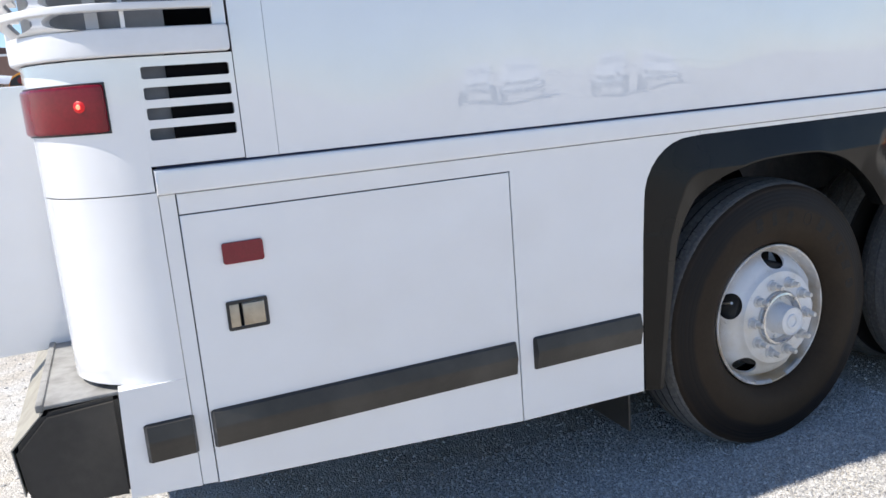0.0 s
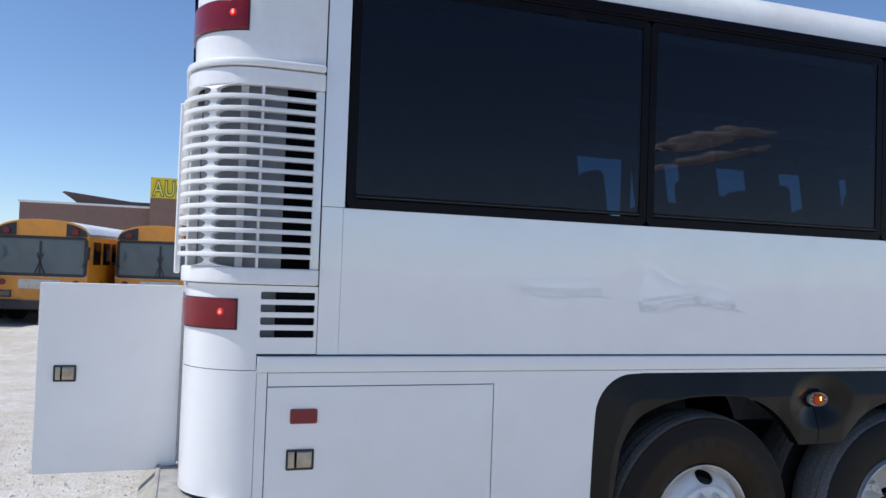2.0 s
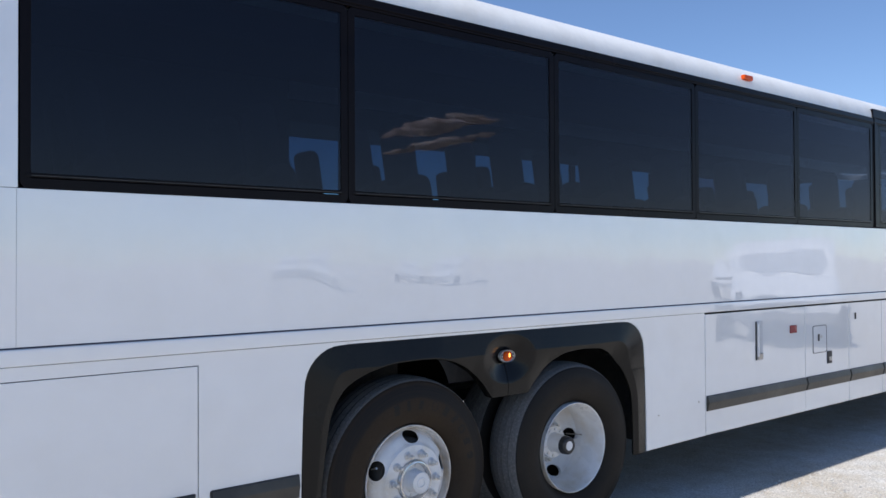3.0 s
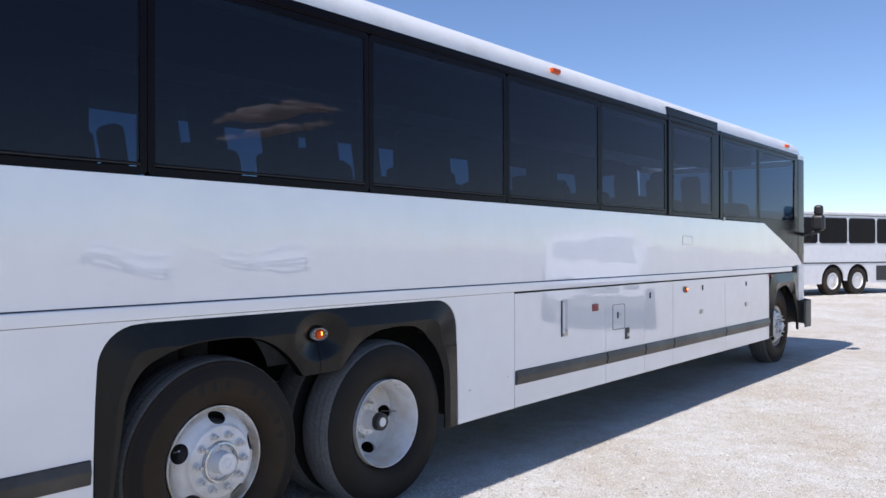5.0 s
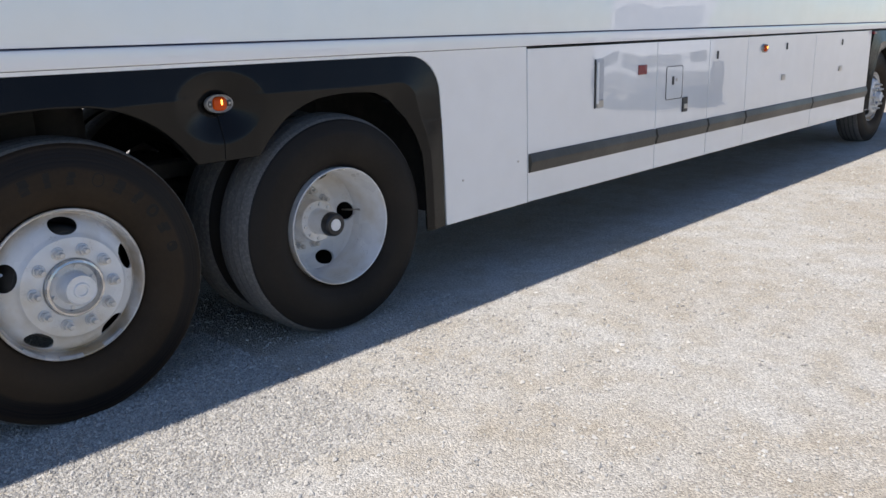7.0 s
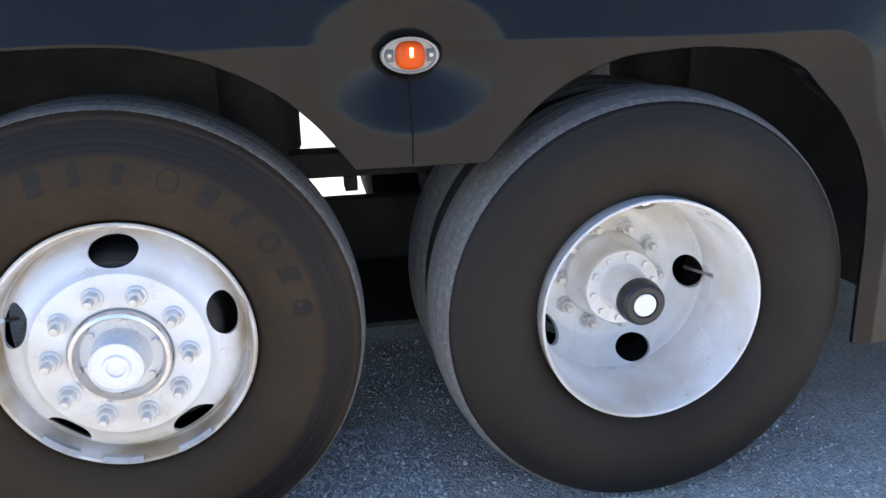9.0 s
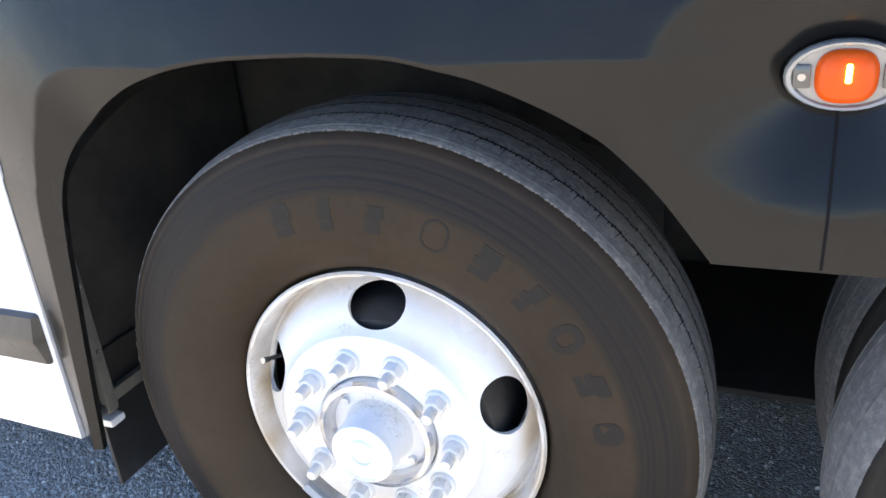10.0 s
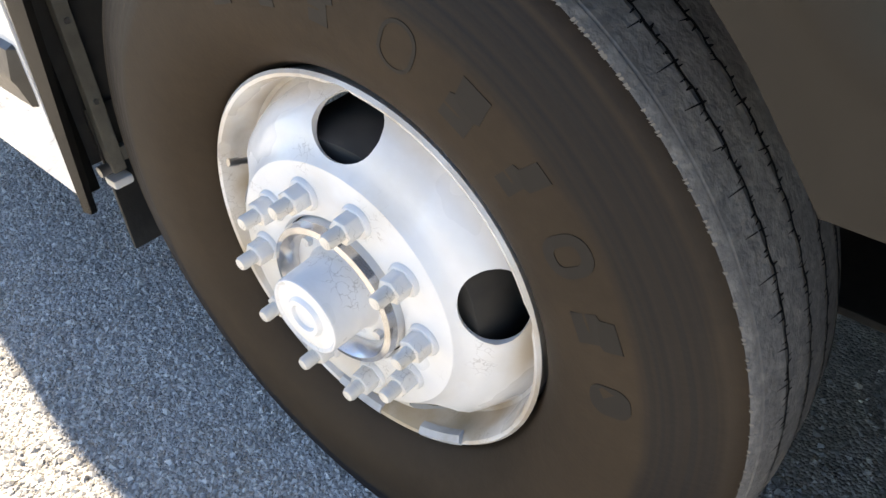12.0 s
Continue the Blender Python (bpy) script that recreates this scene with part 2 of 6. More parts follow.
def add_gutter_stain(m):
    """Tan road film caught in the gutter of the rim."""
    n, l = m.node_tree.nodes, m.node_tree.links
    b = n["Principled BSDF"]
    src = b.inputs["Base Color"].links[0].from_socket
    tc, flat, length, film = n.new("ShaderNodeTexCoord"), n.new("ShaderNodeVectorMath"), n.new("ShaderNodeVectorMath"), n.new("ShaderNodeTexNoise")
    flat.operation, length.operation = "MULTIPLY", "LENGTH"
    flat.inputs[1].default_value = (1, 0, 1)
    film.inputs["Scale"].default_value, film.inputs["Detail"].default_value = 9.0, 6.0
    l.new(tc.outputs["Object"], flat.inputs[0])
    l.new(flat.outputs[0], length.inputs[0])
    l.new(tc.outputs["Object"], film.inputs["Vector"])
    near, patch, both, mix = n.new("ShaderNodeMapRange"), n.new("ShaderNodeMapRange"), n.new("ShaderNodeMath"), n.new("ShaderNodeMix")
    near.inputs["From Min"].default_value, near.inputs["From Max"].default_value = 0.238, 0.262
    patch.inputs["From Min"].default_value, patch.inputs["From Max"].default_value = 0.38, 0.68
    patch.inputs["To Min"].default_value, patch.inputs["To Max"].default_value = 0.15, 0.85
    both.operation, mix.data_type = "MULTIPLY", "RGBA"
    l.new(length.outputs["Value"], near.inputs["Value"])
    l.new(film.outputs["Fac"], patch.inputs["Value"])
    l.new(near.outputs[0], both.inputs[0])
    l.new(patch.outputs[0], both.inputs[1])
    mix.inputs["B"].default_value = (0.42, 0.31, 0.18, 1)
    l.new(both.outputs[0], mix.inputs["Factor"])
    l.new(src, mix.inputs["A"])
    l.new(mix.outputs["Result"], b.inputs["Base Color"])


add_cracks(RIM)
RIM_GUTTER = RIM.copy()
RIM_GUTTER.name = "stained_wheel_paint"
add_gutter_stain(RIM_GUTTER)


def sidewall_material(name, clean, dust, bare):
    """Rubber with road dust on the flank and at the tread's edge; bare: how far the ribbed shoulder between is rubbed clean."""
    m = material(name, dust, 0.62, vary=0.2, grain=60, blotch=4, bump=0.10, bump_scale=150, dirt=tuple(c * 1.7 for c in dust), dirt_amount=0.55, dirt_scale=3.2, spec=0.2)
    n, l = m.node_tree.nodes, m.node_tree.links
    b = n["Principled BSDF"]
    src = b.inputs["Base Color"].links[0].from_socket
    tc, flat, length = n.new("ShaderNodeTexCoord"), n.new("ShaderNodeVectorMath"), n.new("ShaderNodeVectorMath")
    flat.operation, length.operation = "MULTIPLY", "LENGTH"
    flat.inputs[1].default_value = (1, 0, 1)
    l.new(tc.outputs["Object"], flat.inputs[0])
    l.new(flat.outputs[0], length.inputs[0])
    rub = n.new("ShaderNodeTexNoise")
    rub.inputs["Scale"].default_value, rub.inputs["Detail"].default_value = 7.0, 5.0
    l.new(tc.outputs["Object"], rub.inputs["Vector"])
    shift = n.new("ShaderNodeMath")
    shift.operation = "MULTIPLY_ADD"
    l.new(rub.outputs["Fac"], shift.inputs[0])
    shift.inputs[1].default_value = 0.022
    l.new(length.outputs["Value"], shift.inputs[2])
    span = n.new("ShaderNodeMapRange")
    span.inputs["From Min"].default_value, span.inputs["From Max"].default_value = 0.28, 0.56
    l.new(shift.outputs[0], span.inputs["Value"])
    ramp = n.new("ShaderNodeValToRGB")
    stops = ramp.color_ramp.elements
    stops[0].position, stops[1].position = 0.585, 0.63
    stops[0].color, stops[1].color = (0, 0, 0, 1), (1, 1, 1, 1)
    for at, value in ((0.83, 1.0), (0.875, 0.5), (0.93, 0.15)):
        stops.new(at).color = (value, value, value, 1)
    l.new(span.outputs[0], ramp.inputs[0])
    rings = n.new("ShaderNodeTexNoise")
    rings.noise_dimensions = "1D"
    rings.inputs["Scale"].default_value, rings.inputs["Detail"].default_value = 150.0, 2.0
    l.new(length.outputs["Value"], rings.inputs["W"])
    ring_range = n.new("ShaderNodeMapRange")
    ring_range.inputs["From Min"].default_value, ring_range.inputs["From Max"].default_value = 0.35, 0.65
    ring_range.inputs["To Min"].default_value, ring_range.inputs["To Max"].default_value = 0.72 * bare, bare
    l.new(rings.outputs["Fac"], ring_range.inputs["Value"])
    amount = n.new("ShaderNodeMath")
    amount.operation = "MULTIPLY"
    l.new(ramp.outputs[0], amount.inputs[0])
    l.new(ring_range.outputs[0], amount.inputs[1])
    mix = n.new("ShaderNodeMix")
    mix.data_type = "RGBA"
    mix.inputs["B"].default_value = (*clean, 1)
    l.new(amount.outputs[0], mix.inputs["Factor"])
    l.new(src, mix.inputs["A"])
    l.new(mix.outputs["Result"], b.inputs["Base Color"])
    gloss = n.new("ShaderNodeMapRange")
    gloss.inputs["To Min"].default_value, gloss.inputs["To Max"].default_value = 0.66, 0.50
    l.new(amount.outputs[0], gloss.inputs["Value"])
    l.new(gloss.outputs[0], b.inputs["Roughness"])
    return m


SIDEWALL_TAG = sidewall_material("dusty_tag_sidewall", (0.0050, 0.0050, 0.0064), (0.0290, 0.0193, 0.0112), 0.95)
SIDEWALL_DRIVE = sidewall_material("dark_drive_sidewall", (0.011, 0.0105, 0.0105), (0.0165, 0.0132, 0.0102), 0.5)
STEEL = material("worn_steel", (0.45, 0.43, 0.41), 0.35, metal=0.9, vary=0.15, dirt=(0.2, 0.15, 0.1), dirt_amount=0.4, dirt_scale=14)
CHROME = material("chrome", (0.60, 0.60, 0.61), 0.20, metal=0.85, vary=0.12, dirt=(0.35, 0.31, 0.25), dirt_amount=0.4, dirt_scale=20)
BLACK_PLASTIC = material("black_plastic", (0.018, 0.018, 0.02), 0.4, vary=0.2, bump=0.05, bump_scale=90)
UNDER = material("underbody_black", (0.038, 0.0355, 0.0325), 0.75, vary=0.35, dirt=(0.11, 0.095, 0.075), dirt_amount=0.4, dirt_scale=6)
PADDLE = material("tan_latch_metal", (0.46, 0.40, 0.31), 0.38, metal=0.5, vary=0.2, dirt=(0.24, 0.18, 0.11), dirt_amount=0.5, dirt_scale=25)
BRACKET = material("dusty_bracket", (0.15, 0.14, 0.115), 0.7, vary=0.3, bump=0.2, bump_scale=60, dirt=(0.2, 0.18, 0.14), dirt_amount=0.5, dirt_scale=12)
FILTER_POST = material("pale_filter_strip", (0.50, 0.51, 0.53), 0.6, vary=0.1)
FILTER = material("grey_filter", (0.27, 0.28, 0.30), 0.7, vary=0.12, bump=0.1, bump_scale=80)
RED_LENS = material("red_lens", (0.17, 0.004, 0.011), 0.16, vary=0.25, grain=90, blotch=14, bump=0.08, bump_scale=160, coat=0.15, spec=0.35)
RED_REFLECTOR = material("red_reflector", (0.21, 0.010, 0.020), 0.25, vary=0.2, grain=220, bump=0.2, bump_scale=300)
AMBER_LENS = material("amber_lens", (0.62, 0.075, 0.004), 0.25, vary=0.1, spec=0.25)
LAMP_BASE = material("clear_marker_base", (0.29, 0.275, 0.25), 0.16, vary=0.12, grain=120, coat=0.8)
CLEAR_LENS = material("clear_lamp_base", (0.06, 0.058, 0.053), 0.12, vary=0.1, coat=0.8)
LAMP_RED_HALO = glowing("lit_red_lens", (0.45, 0.006, 0.008), 0.45)
LAMP_RED = glowing("lit_red_bulb", (1.0, 0.07, 0.04), 5.0)
WEIGHT = material("wheel_weight_grey", (0.50, 0.50, 0.50), 0.45, vary=0.15, dirt=(0.25, 0.20, 0.15), dirt_amount=0.5, dirt_scale=30)
LAMP_AMBER = glowing("lit_amber_bulb", (1.0, 0.40, 0.05), 7.0)
GLASS = tinted_glass("tinted_window_glass", (0.35, 0.39, 0.46), base=0.027)
FAR_GLASS = tinted_glass("far_side_window_glass", (0.40, 0.54, 0.62))
GLASS_LIGHT = tinted_glass("cab_window_glass", (0.38, 0.48, 0.55))
SEAT_CLOTH = material("seat_cloth", (0.018, 0.019, 0.028), 0.9, vary=0.25, bump=0.2, bump_scale=200)
INTERIOR = material("interior_grey", (0.022, 0.022, 0.026), 0.8, vary=0.1)
GRAVEL = gravel_material("pale_gravel")
SCHOOL = material("school_bus_yellow", (0.72, 0.27, 0.012), 0.35, vary=0.08, coat=0.4, dirt=(0.35, 0.17, 0.04), dirt_amount=0.3)
BRICK = material("brown_stucco", (0.24, 0.15, 0.12), 0.9, vary=0.12, grain=3, blotch=0.2, bump=0.2, bump_scale=30)
SIGN_YELLOW = material("sign_yellow", (0.80, 0.62, 0.02), 0.5, vary=0.06)
PALE_GLASS = material("reflecting_windshield", (0.40, 0.42, 0.45), 0.10, vary=0.1)
SIGN_PALE = material("sign_pale_yellow", (0.85, 0.74, 0.16), 0.5, vary=0.06)
LEAF = material("dark_leaves", (0.045, 0.065, 0.03), 0.6, vary=0.3, grain=2)
CLOUD = material("cloud_white", (0.92, 0.92, 0.93), 1.0, vary=0.02, spec=0.0)
SIGN_DARK = material("sign_dark", (0.05, 0.045, 0.04), 0.6)


# ---- mesh helpers ----
def mesh_from(name, bm, mat_, smooth=True, angle=35):
    me = bpy.data.meshes.new(name)
    bm.normal_update()
    bm.to_mesh(me)
    bm.free()
    me.materials.append(mat_)
    if smooth:
        for p in me.polygons:
            p.use_smooth = True
        me.set_sharp_from_angle(angle=radians(angle))
    return me


def part(name, bm, mat_, parent, label="", smooth=True, at=None):
    ob = new(name, mesh_from(name, bm, mat_, smooth))
    ob.parent = parent
    if at is not None:
        ob.matrix_basis = at
    if label:
        ob["label"] = label
    if smooth:
        even = ob.modifiers.new("even_normals", "WEIGHTED_NORMAL")
        even.keep_sharp = True
    return ob


def thing(name, at, label, category, group="", kind=""):
    ob = new(name)
    ob.empty_display_size = 0.2
    ob.matrix_basis = at
    return tagged(ob, label, category, group, kind)


def box(x0, x1, y0, y1, z0, z1, bevel=0.0, seg=2, bm=None):
    own = bmesh.new()
    bmesh.ops.create_cube(own, size=1.0)
    for v in own.verts:
        v.co = Vector((x0 + (v.co.x + 0.5) * (x1 - x0), y0 + (v.co.y + 0.5) * (y1 - y0), z0 + (v.co.z + 0.5) * (z1 - z0)))
    if bevel:
        bmesh.ops.bevel(own, geom=list(own.edges), offset=bevel, segments=seg, profile=0.5, affect="EDGES", clamp_overlap=True)
    return merged(bm, own)


def merged(bm, other):
    if bm is None:
        return other
    me = bpy.data.meshes.new("tmp")
    other.to_mesh(me)
    other.free()
    bm.from_mesh(me)
    bpy.data.meshes.remove(me)
    return bm


def revolve(profile, steps=64, closed=False, centre=(0, 0), bm=None):
    """Turn (radius, y) pairs round the y axis at centre (x, z)."""
    own = bmesh.new()
    rings = []
    for k in range(steps):
        a = 2 * math.pi * k / steps
        rings.append([own.verts.new((centre[0] + r * math.cos(a), y, centre[1] + r * math.sin(a))) for r, y in profile])
    m = len(profile)
    for k in range(steps):
        p, q = rings[k], rings[(k + 1) % steps]
        for i in range(m if closed else m - 1):
            j = (i + 1) % m
            own.faces.new((p[i], p[j], q[j], q[i]))
    bmesh.ops.remove_doubles(own, verts=list(own.verts), dist=1e-5)
    bmesh.ops.recalc_face_normals(own, faces=list(own.faces))
    return merged(bm, own)


def rod(p, q, r, steps=12, bm=None, r2=None):
    own = bmesh.new()
    p, q = Vector(p), Vector(q)
    bmesh.ops.create_cone(own, cap_ends=True, segments=steps, radius1=r, radius2=r if r2 is None else r2, depth=(q - p).length)
    turn = (q - p).to_track_quat("Z", "Y").to_matrix().to_4x4()
    bmesh.ops.transform(own, matrix=Matrix.Translation((p + q) / 2) @ turn, verts=list(own.verts))
    return merged(bm, own)


def band(outer, inner, z0, z1, bm=None, bevel=0.0):
    """A solid wall between two plan lines of as many points, from z0 to z1 (numbers, or functions of x)."""
    own = bmesh.new()
    f0 = z0 if callable(z0) else (lambda x: z0)
    f1 = z1 if callable(z1) else (lambda x: z1)
    cols = []
    for (xo, yo), (xi, yi) in zip(outer, inner):
        cols.append([own.verts.new(c) for c in ((xo, yo, f0(xo)), (xo, yo, f1(xo)), (xi, yi, f1(xi)), (xi, yi, f0(xi)))])
    for a, b in zip(cols, cols[1:]):
        for i in range(4):
            j = (i + 1) % 4
            own.faces.new((a[i], a[j], b[j], b[i]))
    own.faces.new(cols[0])
    own.faces.new(list(reversed(cols[-1])))
    bmesh.ops.recalc_face_normals(own, faces=list(own.faces))
    if bevel:
        edges = [e for e in own.edges if e.calc_face_angle(0) > 1.0]
        bmesh.ops.bevel(own, geom=edges, offset=bevel, segments=2, profile=0.5, affect="EDGES", clamp_overlap=True)
    return merged(bm, own)


def plate(outline, y0, y1, bevel=0.0, bm=None):
    """A flat plate with the outline [(x, z), ...] between y0 (outside) and y1."""
    own = bmesh.new()
    a = [own.verts.new((x, y0, z)) for x, z in outline]
    b = [own.verts.new((x, y1, z)) for x, z in outline]
    own.faces.new(a)
    own.faces.new(list(reversed(b)))
    for i in range(len(a)):
        j = (i + 1) % len(a)
        own.faces.new((a[i], b[i], b[j], a[j]))
    bmesh.ops.recalc_face_normals(own, faces=list(own.faces))
    if bevel:
        rim_edges = [e for e in own.edges if abs(e.verts[0].co.y - y0) < 1e-6 and abs(e.verts[1].co.y - y0) < 1e-6]
        bmesh.ops.bevel(own, geom=rim_edges, offset=bevel, segments=2, profile=0.5, affect="EDGES", clamp_overlap=True)
    return merged(bm, own)


def rounded_rect(x0, x1, z0, z1, r, n=5):
    pts = []
    for cx, cz, a0 in ((x1 - r, z1 - r, 0), (x0 + r, z1 - r, 90), (x0 + r, z0 + r, 180), (x1 - r, z0 + r, 270)):
        for k in range(n + 1):
            a = radians(a0 + 90 * k / n)
            pts.append((cx + r * math.cos(a), cz + r * math.sin(a)))
    return pts


def framed(x0, x1, z0, z1, w, r, y0, y1, bm=None):
    """A rounded rectangular frame of width w between y0 and y1."""
    own = bmesh.new()
    o, i = rounded_rect(x0, x1, z0, z1, r), rounded_rect(x0 + w, x1 - w, z0 + w, z1 - w, max(r - w, 0.004))
    rows = [[own.verts.new((x, y, z)) for x, z in line] for line, y in ((o, y0), (i, y0), (i, y1), (o, y1))]
    m = len(o)
    for a in range(4):
        b = (a + 1) % 4
        for k in range(m):
            j = (k + 1) % m
            own.faces.new((rows[a][k], rows[a][j], rows[b][j], rows[b][k]))
    bmesh.ops.recalc_face_normals(own, faces=list(own.faces))
    return merged(bm, own)


# ---- ground ----
def build_ground():
    bm = bmesh.new()
    xs = [-900, -120, -30, 60, 160, 900]
    ys = [-900, -120, -30, 40, 120, 900]
    grid = [[bm.verts.new((x, y, 0)) for y in ys] for x in xs]
    for i in range(5):
        for j in range(5):
            bm.faces.new((grid[i][j], grid[i + 1][j], grid[i + 1][j + 1], grid[i][j + 1]))
    ob = new("ground", mesh_from("ground", bm, GRAVEL, False))
    tagged(ob, "pale crushed gravel yard with worn tan patches", "ground", kind="structure")


build_ground()

# ---- the coach: side plane y = 0, x forward, far side at y = WIDE ----
WIDE = 2.59
REAR, CORNER_R = -2.535, 0.285
SIDE_TOP = 3.05
coach = thing("motor_coach", pose(0, 0, 0), "long white motor coach, dark tinted windows, rear engine door open", "bus")


def skirt(x):
    """The height of the lower edge of the side."""
    return 0.405 if x > -1.2 else 0.405 + (-1.2 - x) * 0.065


def rear_path(off, x_start, y_end, n=12):
    """Plan line along the side, round the rear corner and across the back, off outside the skin."""
    cx, cy, r = REAR + CORNER_R, CORNER_R, CORNER_R + off
    pts, a0 = [], 270.0
    if x_start >= cx:
        pts = [(x_start, -off), ((x_start + cx) / 2, -off)]
    else:
        a0 = 270.0 - math.degrees(math.asin((cx - x_start) / CORNER_R))
    for k in range(n + 1):
        a = radians(a0 + (180 - a0) * k / n)
        pts.append((cx + r * math.cos(a), cy + r * math.sin(a)))
    pts.append((REAR - off, y_end))
    return pts


def corner_band(name, x_start, y_end, z0, z1, off=0.0, thick=0.03, mat_=None, label="", bevel=0.004):
    return part(name, band(rear_path(off, x_start, y_end), rear_path(off - thick, x_start, y_end), z0, z1, bevel=bevel), mat_ or WHITE_DULL, coach, label)


# rear corner, from the bottom up
corner_band("rear_corner_panel", -2.2495, 0.60, 0.80, 1.314, mat_=WHITE, label="rounded white rear corner panel", bevel=0.0015)
corner_band("rear_corner_cap", -2.2530, 0.60, 1.317, 1.660, mat_=WHITE, label="white corner cap round the tail lamp", bevel=0)
part("corner_lower_end", plate([(-2.436, 0.49), (-2.2495, 0.476), (-2.2495, 0.7995), (-2.424, 0.7995), (-2.428, 0.70)], 0.0, 0.05), WHITE, coach)
part("post", plate([(-2.248, 0.476), (-2.2055, 0.472), (-2.2055, 1.305), (-2.248, 1.305)], 0.002, 0.03, 0.003), WHITE, coach)


def slotted_panel():
    x0, x1, z0, z1 = -2.253, -2.012, 1.3825, 1.660
    slots = [(1.449, 1.479), (1.5005, 1.531), (1.552, 1.583), (1.604, 1.635)]
    edges = [z0] + [(a[1] + b[0]) / 2 for a, b in zip(slots, slots[1:])] + [z1]
    bm = bmesh.new()
    for (s0, s1), e0, e1 in zip(slots, edges, edges[1:]):
        hole = rounded_rect(-2.243, -2.024, s0, s1, 0.006)
        frame_pts = [(x1, e1)] * 6 + [(x0, e1)] * 6 + [(x0, e0)] * 6 + [(x1, e0)] * 6
        rings = [[bm.verts.new((x, y, z)) for x, z in line] for line, y in ((frame_pts, 0.0), (hole, 0.0), (hole, 0.02))]
        for a, b in zip(rings, rings[1:]):
            for k in range(24):
                bm.faces.new((a[k], a[(k + 1) % 24], b[(k + 1) % 24], b[k]))
    bmesh.ops.remove_doubles(bm, verts=list(bm.verts), dist=1e-6)
    bmesh.ops.recalc_face_normals(bm, faces=list(bm.faces))
    for f in bm.faces:
        if abs(f.normal.y) > 0.9 and f.normal.y > 0:
            f.normal_flip()
    panel = part("louvre_panel", bm, WHITE, coach, "white side panel with four dark slots")
    # black sheet that stands in for the shade inside the slots
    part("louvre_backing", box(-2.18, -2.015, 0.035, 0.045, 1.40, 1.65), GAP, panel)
    part("louvre_core", box(-2.25, -2.10, 0.055, 0.065, 1.40, 1.65), FILTER, panel)


slotted_panel()


def tail_lamp(z0, z1, lit_z):
    base = part("tail_lamp", band(rear_path(0.012, -2.335, 0.42), rear_path(-0.02, -2.335, 0.42), z0, z1, bevel=0.010), RED_LENS, coach, "lit red tail lamp wrapped round the corner")
    part("lamp_gasket", band(rear_path(0.003, -2.332, 0.43), rear_path(-0.01, -2.332, 0.43), z0 - 0.003, z1 + 0.003, bevel=0.001), BLACK_PLASTIC, base)
    mid = Vector((REAR + CORNER_R, CORNER_R, 0))
    way = (Vector((-2.405, 0.018, 0)) - mid).normalized()
    bm, glow = bmesh.new(), bmesh.new()
    bmesh.ops.create_uvsphere(bm, u_segments=14, v_segments=10, radius=0.010)
    bmesh.ops.create_uvsphere(glow, u_segments=20, v_segments=14, radius=0.026)
    for ball, reach in ((bm, CORNER_R + 0.0085), (glow, CORNER_R - 0.009)):
        bmesh.ops.translate(ball, verts=list(ball.verts), vec=mid + way * reach + Vector((0, 0, lit_z)))
    part("lit_lens", glow, LAMP_RED_HALO, base)
    part("bulb", bm, LAMP_RED, base, "glowing bulb behind the lens")


tail_lamp(1.480, 1.602, 1.548)
tail_lamp(2.700, 2.825, 2.768)


